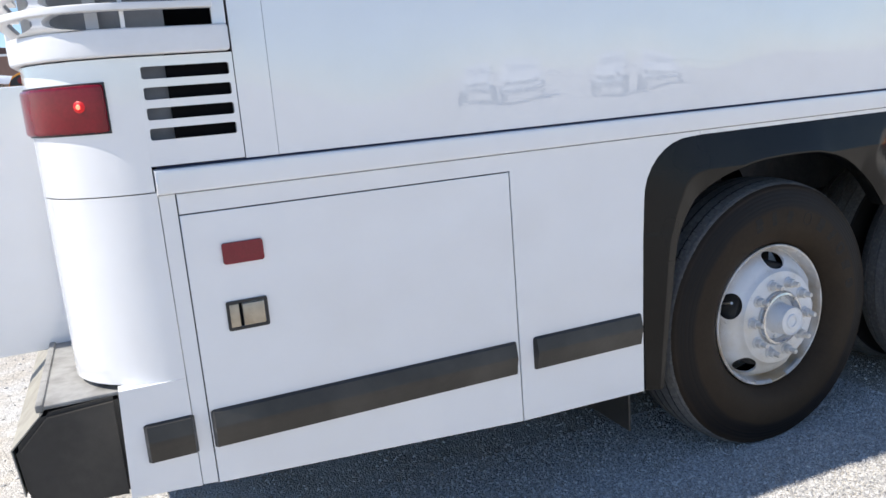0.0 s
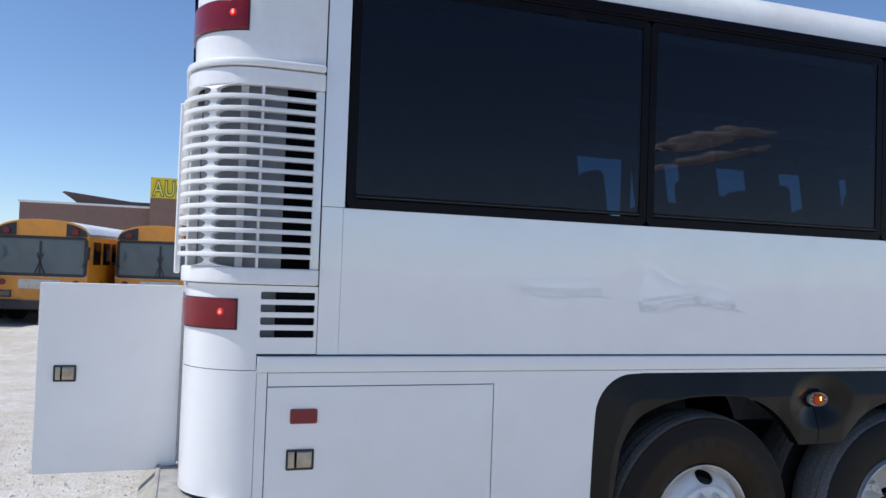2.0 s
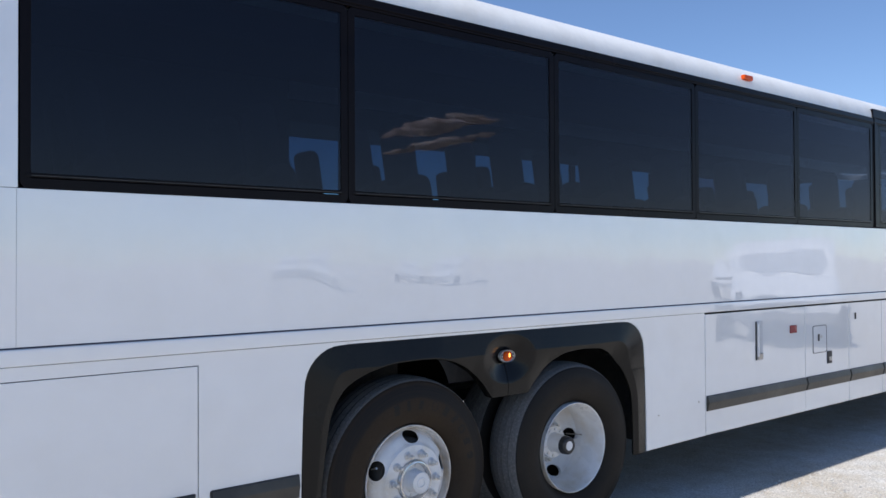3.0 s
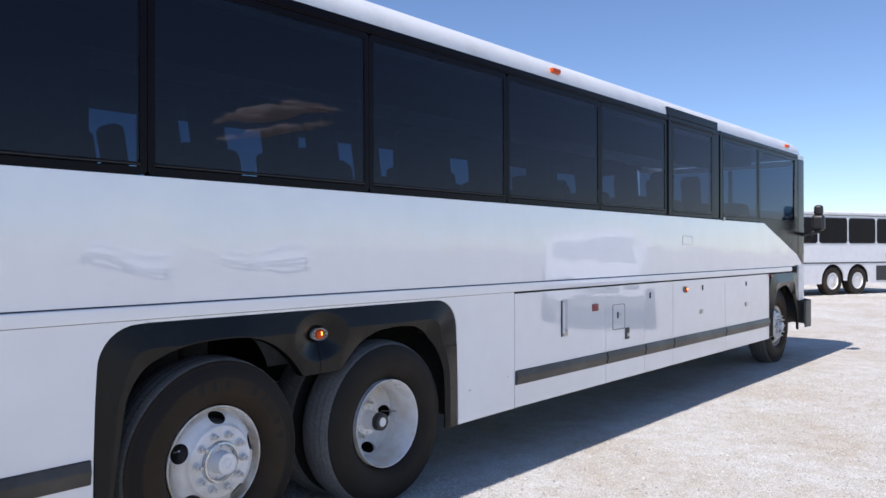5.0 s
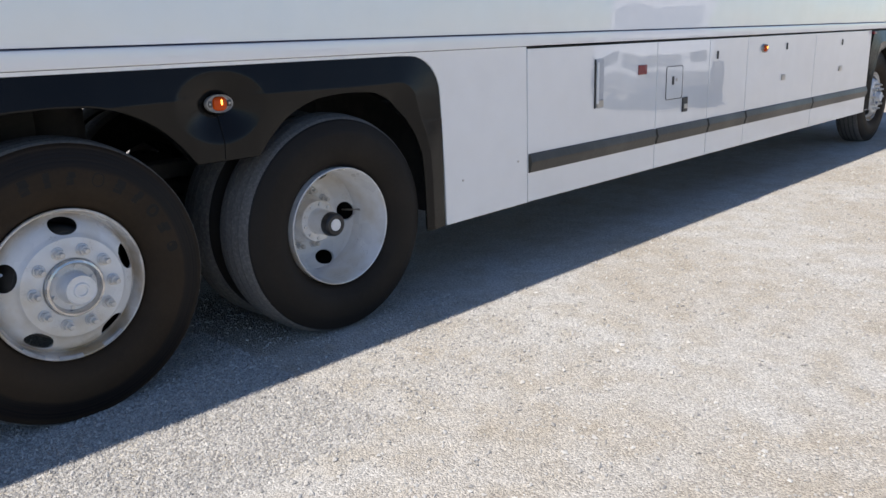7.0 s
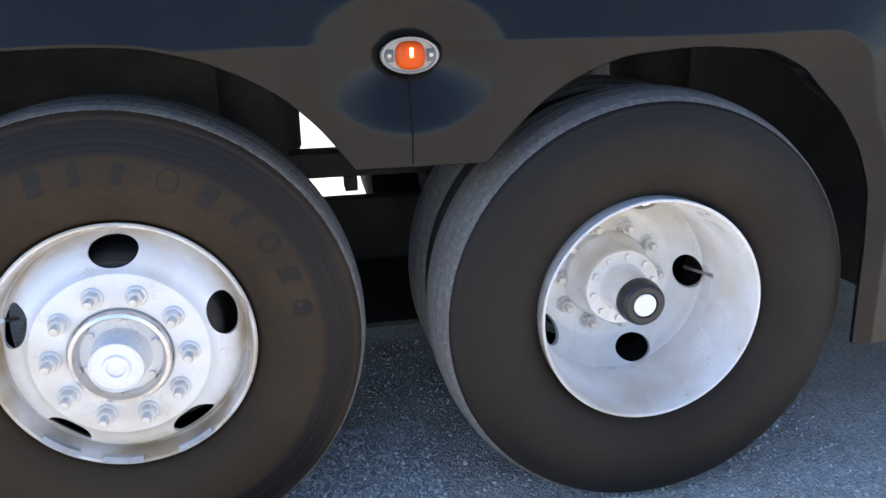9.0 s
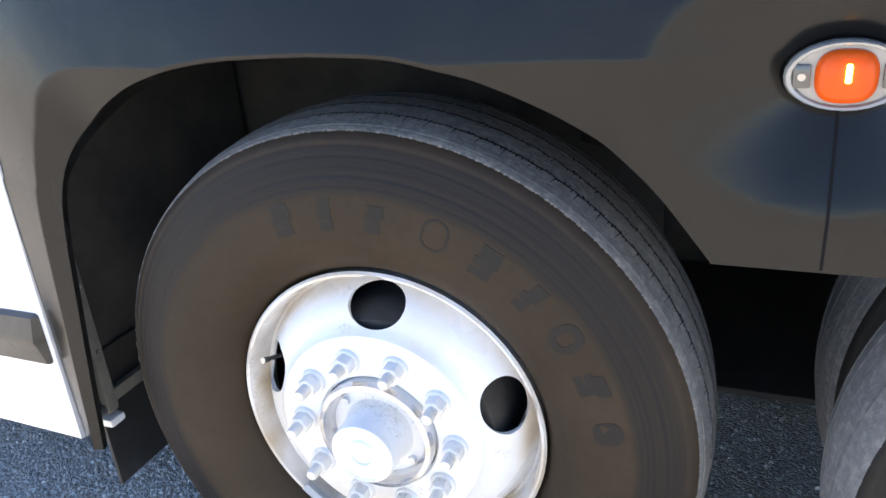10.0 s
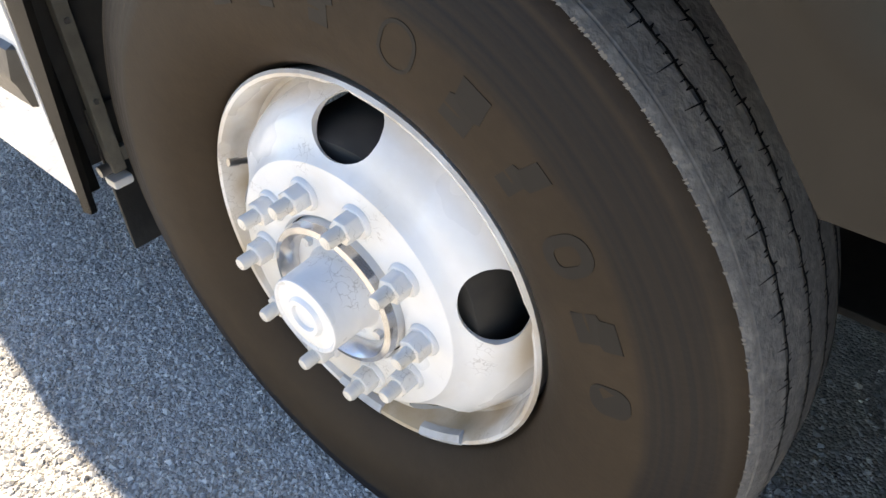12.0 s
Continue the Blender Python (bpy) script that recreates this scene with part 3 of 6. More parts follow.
def rear_grille():
    z0, z1, rows = 1.731, 2.472, 15
    pitch = (z1 - z0) / rows
    part("grille_sill", band(rear_path(0.022, -2.016, 0.8), rear_path(-0.02, -2.016, 0.8), 1.664, z0, bevel=0.008), WHITE_DULL, coach)
    part("grille_header", band(rear_path(0.022, -2.016, 0.8), rear_path(-0.02, -2.016, 0.8), z1, 2.545, bevel=0.008), WHITE_DULL, coach)
    part("grille_brow", band(rear_path(0.034, -2.016, 0.8), rear_path(-0.02, -2.016, 0.8), 2.549, 2.580, bevel=0.010), WHITE_DULL, coach)
    part("grille_jamb", box(-2.052, -2.016, -0.004, 0.02, z0, z1, 0.003), WHITE, coach)
    for k in range(1, rows):
        z = z0 + pitch * k
        part("grille_slat", band(rear_path(0.040, -2.050, 0.7), rear_path(0.008, -2.050, 0.7), z - 0.0092, z + 0.0092, bevel=0.004), WHITE_DULL, coach)
    part("grille_side_frame", box(-2.594, -2.566, 0.700, 0.728, 1.690, 2.510, 0.008, 3), WHITE_DULL, coach, "upright frame of the rear grille")
    part("grille_mullion", box(-2.272, -2.262, -0.012, 0.03, z0, z1), WHITE_DULL, coach)
    # web of the corner, waisted between the slats
    cx, cy = REAR + CORNER_R, CORNER_R
    for k in range(rows):
        zc = z0 + pitch * (k + 0.5)
        bm = bmesh.new()
        cols = []
        for j in range(9):
            u = j / 8
            half = 0.013 + 0.085 * abs(2 * u - 1) ** 2.6
            zz = zc + (u - 0.5) * pitch
            row = []
            for s in (-1, 1):
                a = radians(228) + s * half / CORNER_R
                for rr in (CORNER_R + 0.030, CORNER_R + 0.004):
                    row.append(bm.verts.new((cx + rr * math.cos(a), cy + rr * math.sin(a), zz)))
            cols.append(row)
        for a, b in zip(cols, cols[1:]):
            bm.faces.new((a[0], a[2], b[2], b[0]))
            bm.faces.new((a[1], b[1], b[3], a[3]))
            bm.faces.new((a[0], b[0], b[1], a[1]))
            bm.faces.new((a[2], a[3], b[3], b[2]))
        bmesh.ops.recalc_face_normals(bm, faces=list(bm.faces))
        part("grille_web", bm, WHITE_DULL, coach)
    part("grille_filter", band(rear_path(-0.045, -2.165, 0.8), rear_path(-0.06, -2.165, 0.8), z0 - 0.02, z1 + 0.02), FILTER, coach, "grey mesh behind the grille")
    part("grille_filter_post", box(-2.352, -2.322, 0.030, 0.045, z0 - 0.02, z1 + 0.02), FILTER_POST, coach, "pale strip between the grey filters")
    # black sheet in place of the shade deep behind the slats
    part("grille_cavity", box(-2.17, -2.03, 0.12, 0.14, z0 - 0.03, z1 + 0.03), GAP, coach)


rear_grille()
corner_band("rear_upper_corner", -2.016, 0.60, 2.583, SIDE_TOP, label="white upper rear corner")
part("rear_pillar", box(-2.010, -1.914, 0.001, 0.03, 1.997, SIDE_TOP, 0.002), WHITE, coach)
part("rear_wall", box(REAR, REAR + 0.04, 0.60, WIDE - 0.02, 0.55, SIDE_TOP), WHITE_DULL, coach)

# lower side panels
part("side_molding", plate([(-2.25, 1.306), (9.60, 1.306), (9.60, 1.3745), (-2.25, 1.3745)], -0.012, 0.02, 0.010), WHITE, coach, "rounded white belt molding")
part("belt_groove", box(-2.24, 10.0, 0.004, 0.02, 1.3748, 1.3798), NAVY, coach)


def latch(x, z, w, h, parent):
    cup = part("paddle_latch", framed(x, x + w, z, z + h, 0.008, 0.006, -0.006, 0.01), BLACK_PLASTIC, parent, "small metal paddle latch in a black frame")
    part_ob = new("paddle", mesh_from("paddle", box(x + w * 0.38, x + w - 0.010, -0.009, 0.0, z + 0.010, z + h - 0.010, 0.003), PADDLE))
    part_ob.parent = parent
    cup2 = new("latch_cup", mesh_from("latch_cup", box(x + 0.008, x + w * 0.30, -0.006, 0.004, z + 0.009, z + h - 0.009, 0.002), PADDLE))
    slot = new("latch_slot", mesh_from("latch_slot", box(x + w * 0.30, x + w * 0.38, -0.002, 0.004, z + 0.009, z + h - 0.009), GAP))
    slot.parent = parent
    cup2.parent = parent
    return cup


def reflector(x, z, w, h, parent, mat_=None):
    return part("reflector", plate(rounded_rect(x, x + w, z, z + h, 0.008), -0.008, 0.0, 0.002), mat_ or RED_REFLECTOR, parent, "flat red reflector")


def lower_panel(name, x0, x1, z0=None, z1=1.2465, proud=0.0, label="", outline=None):
    pts = outline or [(x0, skirt(x0) if z0 is None else z0), (x1, skirt(x1) if z0 is None else z0), (x1, z1), (x0, z1)]
    return part(name, plate(pts, proud, 0.025, 0.003), WHITE, coach, label)


def rub_strip(x0, x1, parent, z0=0.577, z1=0.692):
    bm = bmesh.new()
    prof = [(0.0, z0), (-0.009, z0 + 0.004), (-0.019, z0 + 0.048), (-0.024, z0 + 0.060), (-0.022, z0 + 0.070), (-0.013, z1 - 0.006), (0.0, z1)]
    cols = [[bm.verts.new((x, y * s, (z if s == 1 else (z0 + z1) / 2 + (z - (z0 + z1) / 2) * 0.93))) for y, z in prof]
            for x, s in ((x0, 0.0), (x0 + 0.008, 1), (x1 - 0.008, 1), (x1, 0.0))]
    for a, b in zip(cols, cols[1:]):
        for i in range(len(prof) - 1):
            bm.faces.new((a[i], b[i], b[i + 1], a[i + 1]))
    bmesh.ops.recalc_face_normals(bm, faces=list(bm.faces))
    return part("rub_strip", bm, STRIP, parent, "dark grey rubber rub strip")


engine_door = lower_panel("engine_side_door", -2.203, -1.213, label="flat white engine side door")
reflector(-2.108, 1.097, 0.112, 0.060, engine_door)
latch(-2.118, 0.908, 0.114, 0.084, engine_door)
rub_strip(-2.200, -1.222, engine_door)
rub_strip(-2.378, -2.244, coach)


def arch_outline(x0, x1, top, low, r=0.20, n=8):
    """The outer edge of a wheel arch from the lower rear to the lower front."""
    pts = [(x0, low), (x0 + 0.004, 0.70), (x0 + 0.012, 0.95)]
    for k in range(n + 1):
        a = radians(180 - 90 * k / n)
        pts.append((x0 + 0.02 + r + r * math.cos(a), top - r + r * math.sin(a)))
    for k in range(n + 1):
        a = radians(90 - 90 * k / n)
        pts.append((x1 - 0.02 - r + r * math.cos(a), top - r + r * math.sin(a)))
    return pts + [(x1 - 0.012, 0.95), (x1 - 0.004, 0.70), (x1, low)]


TANDEM = arch_outline(-0.712, 1.885, 1.287, 0.395)
half = len(TANDEM) // 2
quarter = lower_panel("quarter_panel", 0, 0, label="white panel behind the wheels",
                      outline=[(-2.203, 1.3045), (-2.203, 1.2495), (-1.2095, 1.2495), (-1.2095, skirt(-1.2095))] + [(x - 0.003, z) for x, z in TANDEM[:half]] + [(-0.4505, 1.2885), (-0.4505, 1.3045)])
rub_strip(-1.160, -0.722, quarter)
part("arch_top_panel", plate([(-0.4495, 1.2905), (1.62, 1.2905), (1.62, 1.3045), (-0.4495, 1.3045)], 0.0, 0.025), WHITE, coach)
part("front_quarter_panel", plate([(1.6205, 1.3045), (1.6205, 1.2885)] + [(x + 0.003, z) for x, z in TANDEM[half:]] + [(2.574, 0.402), (2.574, 1.3045)], 0.0, 0.025, 0.003), WHITE, coach)
for sx, sz in ((2.02, 0.62), (2.49, 0.66)):
    part("screw", rod((sx, -0.004, sz), (sx, 0.002, sz), 0.006), STEEL, coach)

BAYS = [(2.580, 4.024), (4.030, 4.806), (4.812, 5.480), (5.486, 6.976), (6.982, 8.600)]
bays = []
for bx0, bx1 in BAYS:
    bays.append(lower_panel("baggage_door", bx0, bx1, z0=0.404, z1=1.292, label="white baggage bay door with a rub strip"))
    rub_strip(bx0 + 0.004, bx1 - 0.004, bays[-1])


def bar_handle(x, z0, z1, parent):
    part("handle_recess", plate(rounded_rect(x, x + 0.10, z0, z1, 0.012), -0.004, 0.0, 0.001), FILTER_POST, parent, "pale grey handle recess")
    part("recess_edge", box(x - 0.002, x + 0.010, -0.008, 0.0, z0 + 0.004, z1 - 0.004, 0.002), BLACK_PLASTIC, parent)
    part("pull_bar", box(x + 0.012, x + 0.034, -0.016, -0.004, z0 + 0.03, z1 - 0.02, 0.004), WHITE_DULL, parent)
    part("latch_tab", box(x + 0.018, x + 0.09, -0.014, -0.002, z0 + 0.008, z0 + 0.055, 0.004), STEEL, parent)


bar_handle(3.255, 0.895, 1.208, bays[0])
reflector(3.775, 1.080, 0.105, 0.065, bays[0], RED_REFLECTOR)
part("fuel_flap", framed(4.155, 4.395, 0.880, 1.118, 0.004, 0.02, -0.0035, 0.0), RUBBER, bays[1], "thin outline of a flap")
part("fuel_flap_skin", plate(rounded_rect(4.162, 4.388, 0.887, 1.111, 0.018), -0.003, 0.0), WHITE, bays[1])
part("flap_pull", box(4.40, 4.478, -0.010, 0.0, 0.775, 0.885, 0.006), BLACK_PLASTIC, bays[1], "black flap pull")
part("flap_pull_tongue", box(4.415, 4.463, -0.016, -0.010, 0.800, 0.835, 0.003), STEEL, bays[1])
part("flap_latch", box(4.235, 4.262, -0.010, -0.003, 0.985, 1.045, 0.004), BLACK_PLASTIC, bays[1])
part("keyhole", rod((4.30, -0.006, 1.02), (4.30, 0, 1.02), 0.012), STEEL, bays[1])
part("slot_pull", box(4.925, 4.945, -0.010, 0.0, 1.140, 1.200, 0.004), BLACK_PLASTIC, bays[2])
part("latch_tab", box(6.205, 6.285, -0.010, 0.0, 0.900, 0.950, 0.004), STEEL, bays[3])
part("lock", box(6.272, 6.298, -0.008, 0.0, 1.165, 1.225, 0.004), BLACK_PLASTIC, bays[3])
part("latch_tab", box(7.66, 7.74, -0.010, 0.0, 0.905, 0.955, 0.004), STEEL, bays[4])
part("lock", box(7.688, 7.712, -0.008, 0.0, 1.165, 1.220, 0.004), BLACK_PLASTIC, bays[4])


def side_marker(x, z, y, rx, rz, parent, lit=True):
    """An oval clear base with an amber lens and a lit bulb."""
    bm = bmesh.new()
    n = 28
    rings = []
    for f, yy in ((1.0, 0.006), (1.0, -0.008), (0.95, -0.013), (0.88, -0.012), (0.84, -0.006), (0.55, -0.006)):
        rings.append([bm.verts.new((x + rx * f * math.cos(2 * math.pi * k / n), y + yy, z + rz * f * math.sin(2 * math.pi * k / n))) for k in range(n)])
    for a, b in zip(rings, rings[1:]):
        for k in range(n):
            bm.faces.new((a[k], a[(k + 1) % n], b[(k + 1) % n], b[k]))
    bm.faces.new(rings[-1])
    bmesh.ops.recalc_face_normals(bm, faces=list(bm.faces))
    base = part("side_marker_lamp", bm, LAMP_BASE, parent, "oval marker lamp, amber lens lit")
    bm = bmesh.new()
    bmesh.ops.create_uvsphere(bm, u_segments=32, v_segments=20, radius=1.0)
    for v in bm.verts:
        v.co = Vector([math.copysign(abs(c) ** 0.72, c) for c in v.co])
    bmesh.ops.transform(bm, matrix=Matrix.Translation((x, y - 0.006, z)) @ Matrix.Diagonal((rx * 0.50, 0.020, rz * 0.76, 1)), verts=list(bm.verts))
    lens = new("marker_lens", mesh_from("marker_lens", bm, AMBER_LENS))
    lens.parent = parent
    lens["label"] = "amber lens"
    if lit:
        bulb = new("marker_bulb", mesh_from("marker_bulb", box(x - 0.002, x + 0.004, y - 0.0285, y - 0.022, z - 0.004, z + 0.016, 0.002), LAMP_AMBER))
        bulb.parent = parent
    for s in (-1, 1):
        scr = new("lamp_screw", mesh_from("lamp_screw", rod((x + s * rx * 0.70, y - 0.014, z), (x + s * rx * 0.70, y - 0.004, z), 0.0042), STEEL))
        scr.parent = parent
        boss = new("lamp_boss", mesh_from("lamp_boss", box(x + s * rx * 0.70 - 0.009, x + s * rx * 0.70 + 0.009, y - 0.011, y - 0.004, z - 0.013, z + 0.013, 0.002), CLEAR_LENS))
        boss.parent = parent
    return base


# tandem wheel-arch flare
TAG_SIDE = [(-0.640, 0.395), (-0.620, 0.55), (-0.598, 0.70), (-0.576, 0.85), (-0.560, 0.935), (-0.530, 1.000), (-0.484, 1.054), (-0.425, 1.098), (-0.345, 1.137), (-0.255, 1.162), (-0.165, 1.174), (-0.02, 1.178), (0.107, 1.173),
            (0.215, 1.147), (0.300, 1.109), (0.372, 1.064), (0.437, 1.003), (0.488, 0.936), (0.506, 0.912)]
DRIVE_SIDE = [(0.790, 0.912), (0.846, 0.975), (0.915, 1.040), (1.003, 1.096), (1.092, 1.130), (1.219, 1.141), (1.29, 1.142), (1.43, 1.131), (1.535, 1.085), (1.62, 0.998), (1.685, 0.90), (1.722, 0.80),
              (1.732, 0.66), (1.736, 0.395)]


def resample(line, count):
    d = [0.0]
    for (a, b), (c, e) in zip(line, line[1:]):
        d.append(d[-1] + math.hypot(c - a, e - b))
    return [(float(np.interp(u, d, [p[0] for p in line])), float(np.interp(u, d, [p[1] for p in line]))) for u in np.linspace(0, d[-1], count)]


def lamp_pocket(dx, dz):
    """Depth of the round dish in which the marker lamp sits, with a crease at its edge."""
    q = (dx / 0.208) ** 2 + (dz / (0.125 if dz > 0 else 0.165)) ** 2
    return 0.082 * (1 - math.sqrt(q + 0.012)) ** 1.12 if q < 0.985 else 0.0


def flare(inner, outer, crease, parent, name, label, hollow=None):
    """A flared arch: from the edge at the body out to a ridge, then back to the lip and inwards.
    hollow: (x, z) of a lamp pocket with a swelling under it."""
    fine = []
    for piece in inner:
        run = resample(piece, 230 if len(piece) > 2 else 70)
        for _ in range(18):
            run = run[:1] + [((a[0] + 2 * b[0] + c[0]) / 4, (a[1] + 2 * b[1] + c[1]) / 4) for a, b, c in zip(run, run[1:], run[2:])] + run[-1:]
        fine += run[1:] if fine else run
    edge = resample(outer, 500)
    x0, x1 = outer[0][0], outer[-1][0]
    top = max(z for _, z in outer)
    r = 0.22
    y_edge, y_ridge = 0.004, -0.020
    bm = bmesh.new()
    cols = []
    for x, z in fine:
        left = x < (x0 + x1) / 2
        ex, s = (x0, 1) if left else (x1, -1)
        d = (x - ex) * s
        cx, cz = ex + s * (r + 0.10), top - r - 0.10
        if d >= r + 0.10:
            ox, oz, side = x, top, 0.0
        elif z <= cz:
            ox, oz, side = ex + s * 0.006, z, 1.0
        else:
            a = math.atan2(z - cz, (cx - x) * s)
            best = min(edge, key=lambda q: abs(math.atan2(q[1] - cz, (cx - q[0]) * s) - a) + (10 if (q[0] < (x0 + x1) / 2) != left else 0))
            ox, oz, side = best[0], best[1], 1.0 - max(0.0, min(1.0, a / (math.pi / 2)))
        y_lip = 0.014 - 0.005 * side
        blend = min(1.0, side * 1.6)
        blend = blend * blend * (3 - 2 * blend)
        level = min(0.95, max(0.25, (oz - crease) / max(0.02, oz - z)))
        k = level * (1 - blend) + 0.70 * blend
        mx, mz = ox + (x - ox) * k, oz + (z - oz) * k
        line = [(ox, 0.040, oz)]
        for u in (0.0, 0.1, 0.2, 0.3, 0.4, 0.5, 0.6, 0.7, 0.8, 0.88, 0.95):
            line.append((ox + (mx - ox) * u, y_edge + (y_ridge - y_edge) * u, oz + (mz - oz) * u))
        drop = min(1.0, math.hypot(x - mx, z - mz) / 0.10)
        for u in (0.0, 0.05, 0.10, 0.15, 0.2, 0.25, 0.3, 0.35, 0.4, 0.45, 0.5, 0.55, 0.6, 0.65, 0.7, 0.75, 0.8, 0.85, 0.9, 1.0):
            line.append((mx + (x - mx) * u, y_ridge + (y_lip - y_ridge) * u * drop, mz + (z - mz) * u))
        y_end = line[-1][1]
        line += [(x, y_end + 0.006, z - 0.003 * (1 - side)), (x, 0.075 * (1 - side) + (y_end + 0.012) * side, z + 0.002)]
        if hollow:
            hx, hz = hollow
            shaped = []
            for n_, (px, py, pz) in enumerate(line):
                if 0 < n_ < len(line) - 2:
                    pocket = lamp_pocket(px - hx, pz - hz)
                    py += pocket
                shaped.append((px, py, pz))
            line = shaped
        cols.append([bm.verts.new(c) for c in line])
    for a, b in zip(cols, cols[1:]):
        for i in range(len(a) - 1):
            bm.faces.new((a[i], b[i], b[i + 1], a[i + 1]))
    bmesh.ops.recalc_face_normals(bm, faces=list(bm.faces))
    return part(name, bm, FLARE, parent, label)


tandem_inner = [TAG_SIDE, [TAG_SIDE[-1], DRIVE_SIDE[0]], DRIVE_SIDE]
arch = flare(tandem_inner, TANDEM, 1.165, coach, "wheel_arch_flare", "glossy black plastic flare round both rear wheels", (0.626, 1.142))


def flare_seam():
    """The joint below the lamp, following the swelling."""
    bm = bmesh.new()
    rows = []
    for k in range(15):
        z = 0.916 + 0.185 * k / 14
        u = (1.155 - z) / (1.155 - 0.912)
        y = -0.020 + 0.034 * u + lamp_pocket(0.0, z - 1.142)
        rows.append([bm.verts.new((0.628 + s * 0.0017, y - 0.0010, z)) for s in (-1, 1)])
    for a, b in zip(rows, rows[1:]):
        bm.faces.new((a[0], a[1], b[1], b[0]))
    part("flare_seam", bm, GAP, arch)


flare_seam()
side_marker(0.630, 1.142, 0.026, 0.062, 0.038, arch)
side_marker(5.795, 1.192, -0.004, 0.055, 0.036, coach)
part("marker_lamp", box(8.60, 8.68, -0.03, 0.0, 1.255, 1.285, 0.008), RED_LENS, coach, "small red marker over the front arch")

# front arch
FRONT_HUB = 9.290
FRONT_ARCH = arch_outline(8.625, 9.955, 1.287, 0.43, r=0.12)
front_inner = [(FRONT_HUB + 0.56 * math.cos(radians(a)), 0.53 + 0.585 * math.sin(radians(a))) for a in range(180, -1, -10)]
front_inner = [(front_inner[0][0], 0.43)] + front_inner + [(front_inner[-1][0], 0.43)]
front_flare = flare([front_inner], FRONT_ARCH, 1.16, coach, "front_arch_flare", "black plastic flare round the front wheel")

# upper side
part("upper_side_strip", plate([(-2.0095, 1.380), (-1.9198, 1.380), (-1.9198, 1.995), (-2.0095, 1.995)], 0.0003, 0.025, 0.0006), WHITE, coach)
upper = [(-1.9192, 1.380), (9.60, 1.380), (10.15, 1.40), (9.85, 1.560), (8.40, 1.985), (-1.9192, 1.995)]
part("upper_side_panel", plate(upper, 0.0, 0.025, 0.002), WHITE, coach, "long glossy white side panel")
part("access_hatch", framed(5.735, 6.000, 1.685, 1.780, 0.006, 0.008, -0.003, 0.0), STEEL, coach, "small framed hatch")
part("access_hatch_skin", plate(rounded_rect(5.742, 5.994, 1.692, 1.774, 0.006), -0.002, 0.0), WHITE, coach)
part("body_clip", box(6.90, 6.96, -0.015, 0.0, 1.975, 2.02, 0.004), STEEL, coach)


def side_window(x0, x1, z0=1.997, z1=2.985, glass=None, w=0.038, y=0.0, inward=1):
    f = part("window", framed(x0, x1, z0, z1, w, 0.03, y - 0.001 * inward, y + 0.03 * inward), BAND, coach, "black-framed tinted side window")
    pane = new("pane", mesh_from("pane", plate(rounded_rect(x0 + w, x1 - w, z0 + w + 0.02, z1 - w, 0.02), y + 0.003 * inward, y + 0.008 * inward), glass or GLASS, False))
    pane.parent = f
    pane["label"] = "dark tinted glass"
    if y == 0:
        part("sill_channel", box(x0 + 0.02, x1 - 0.02, -0.004, 0.006, z0 + w + 0.004, z0 + w + 0.022, 0.002), BAND, f)
        part("seal_line", box(x0 + 0.04, x1 - 0.04, -0.0055, -0.003, z0 + w + 0.010, z0 + w + 0.013), STRIP, f)


DIVS = [-1.910, -0.450, 1.016, 2.478, 3.925, 5.330]
for a, b in zip(DIVS, DIVS[1:]):
    side_window(a + 0.002, b - 0.002)
    side_window(a + 0.002, b - 0.002, y=WIDE, inward=-1, glass=FAR_GLASS)
for a, b, g in ((5.475, 6.600, GLASS), (6.905, 8.210, GLASS_LIGHT)):
    side_window(a, b, glass=g)
for a, b, g in ((5.475, 6.900, GLASS), (6.905, 8.210, GLASS_LIGHT), (8.214, 9.70, GLASS_LIGHT)):
    side_window(a, b, y=WIDE, glass=g, inward=-1)
part("window_pillar", box(5.334, 5.471, -0.002, 0.03, 1.997, 3.000, 0.004), BAND, coach)
part("window_pillar", box(6.604, 6.900, -0.002, 0.03, 1.997, 3.000, 0.004), BAND, coach)
part("pillar_rib", box(5.36, 5.40, -0.012, -0.002, 2.00, 3.05, 0.004), BAND, coach)
part("pillar_rib", box(6.80, 6.84, -0.012, -0.002, 2.00, 3.05, 0.004), BAND, coach)
part("rain_rail", plate([(-1.912, 2.988), (9.9, 2.988), (9.9, SIDE_TOP - 0.002), (-1.912, SIDE_TOP - 0.002)], -0.006, 0.03, 0.004), BAND, coach, "black rail over the windows")
part("rain_gutter", box(-1.912, 9.9, -0.016, -0.006, 3.000, 3.010, 0.003), BAND, coach)
part("roof_hatch_panel", box(5.330, 6.720, -0.012, 0.02, SIDE_TOP, 3.135, 0.004), BAND, coach, "black panel breaking the roof edge")
# driver's window with its slanted lower edge
cab = part("driver_window", plate([(8.214, 2.05), (9.62, 2.05), (9.70, 2.10), (9.74, 2.90), (9.66, 2.94), (8.214, 2.94)], 0.008, 0.013), GLASS_LIGHT, coach, "large clear driver's window")
part("driver_window_frame", plate([(8.214, 1.990), (8.40, 1.988), (9.85, 1.565), (10.14, 1.405), (9.95, 2.985), (9.77, 2.985), (9.735, 2.09), (9.64, 2.045), (8.25, 2.045), (8.25, 2.94), (9.74, 2.945), (9.765, 2.985), (8.214, 2.985)], -0.001, 0.03), BAND, coach)


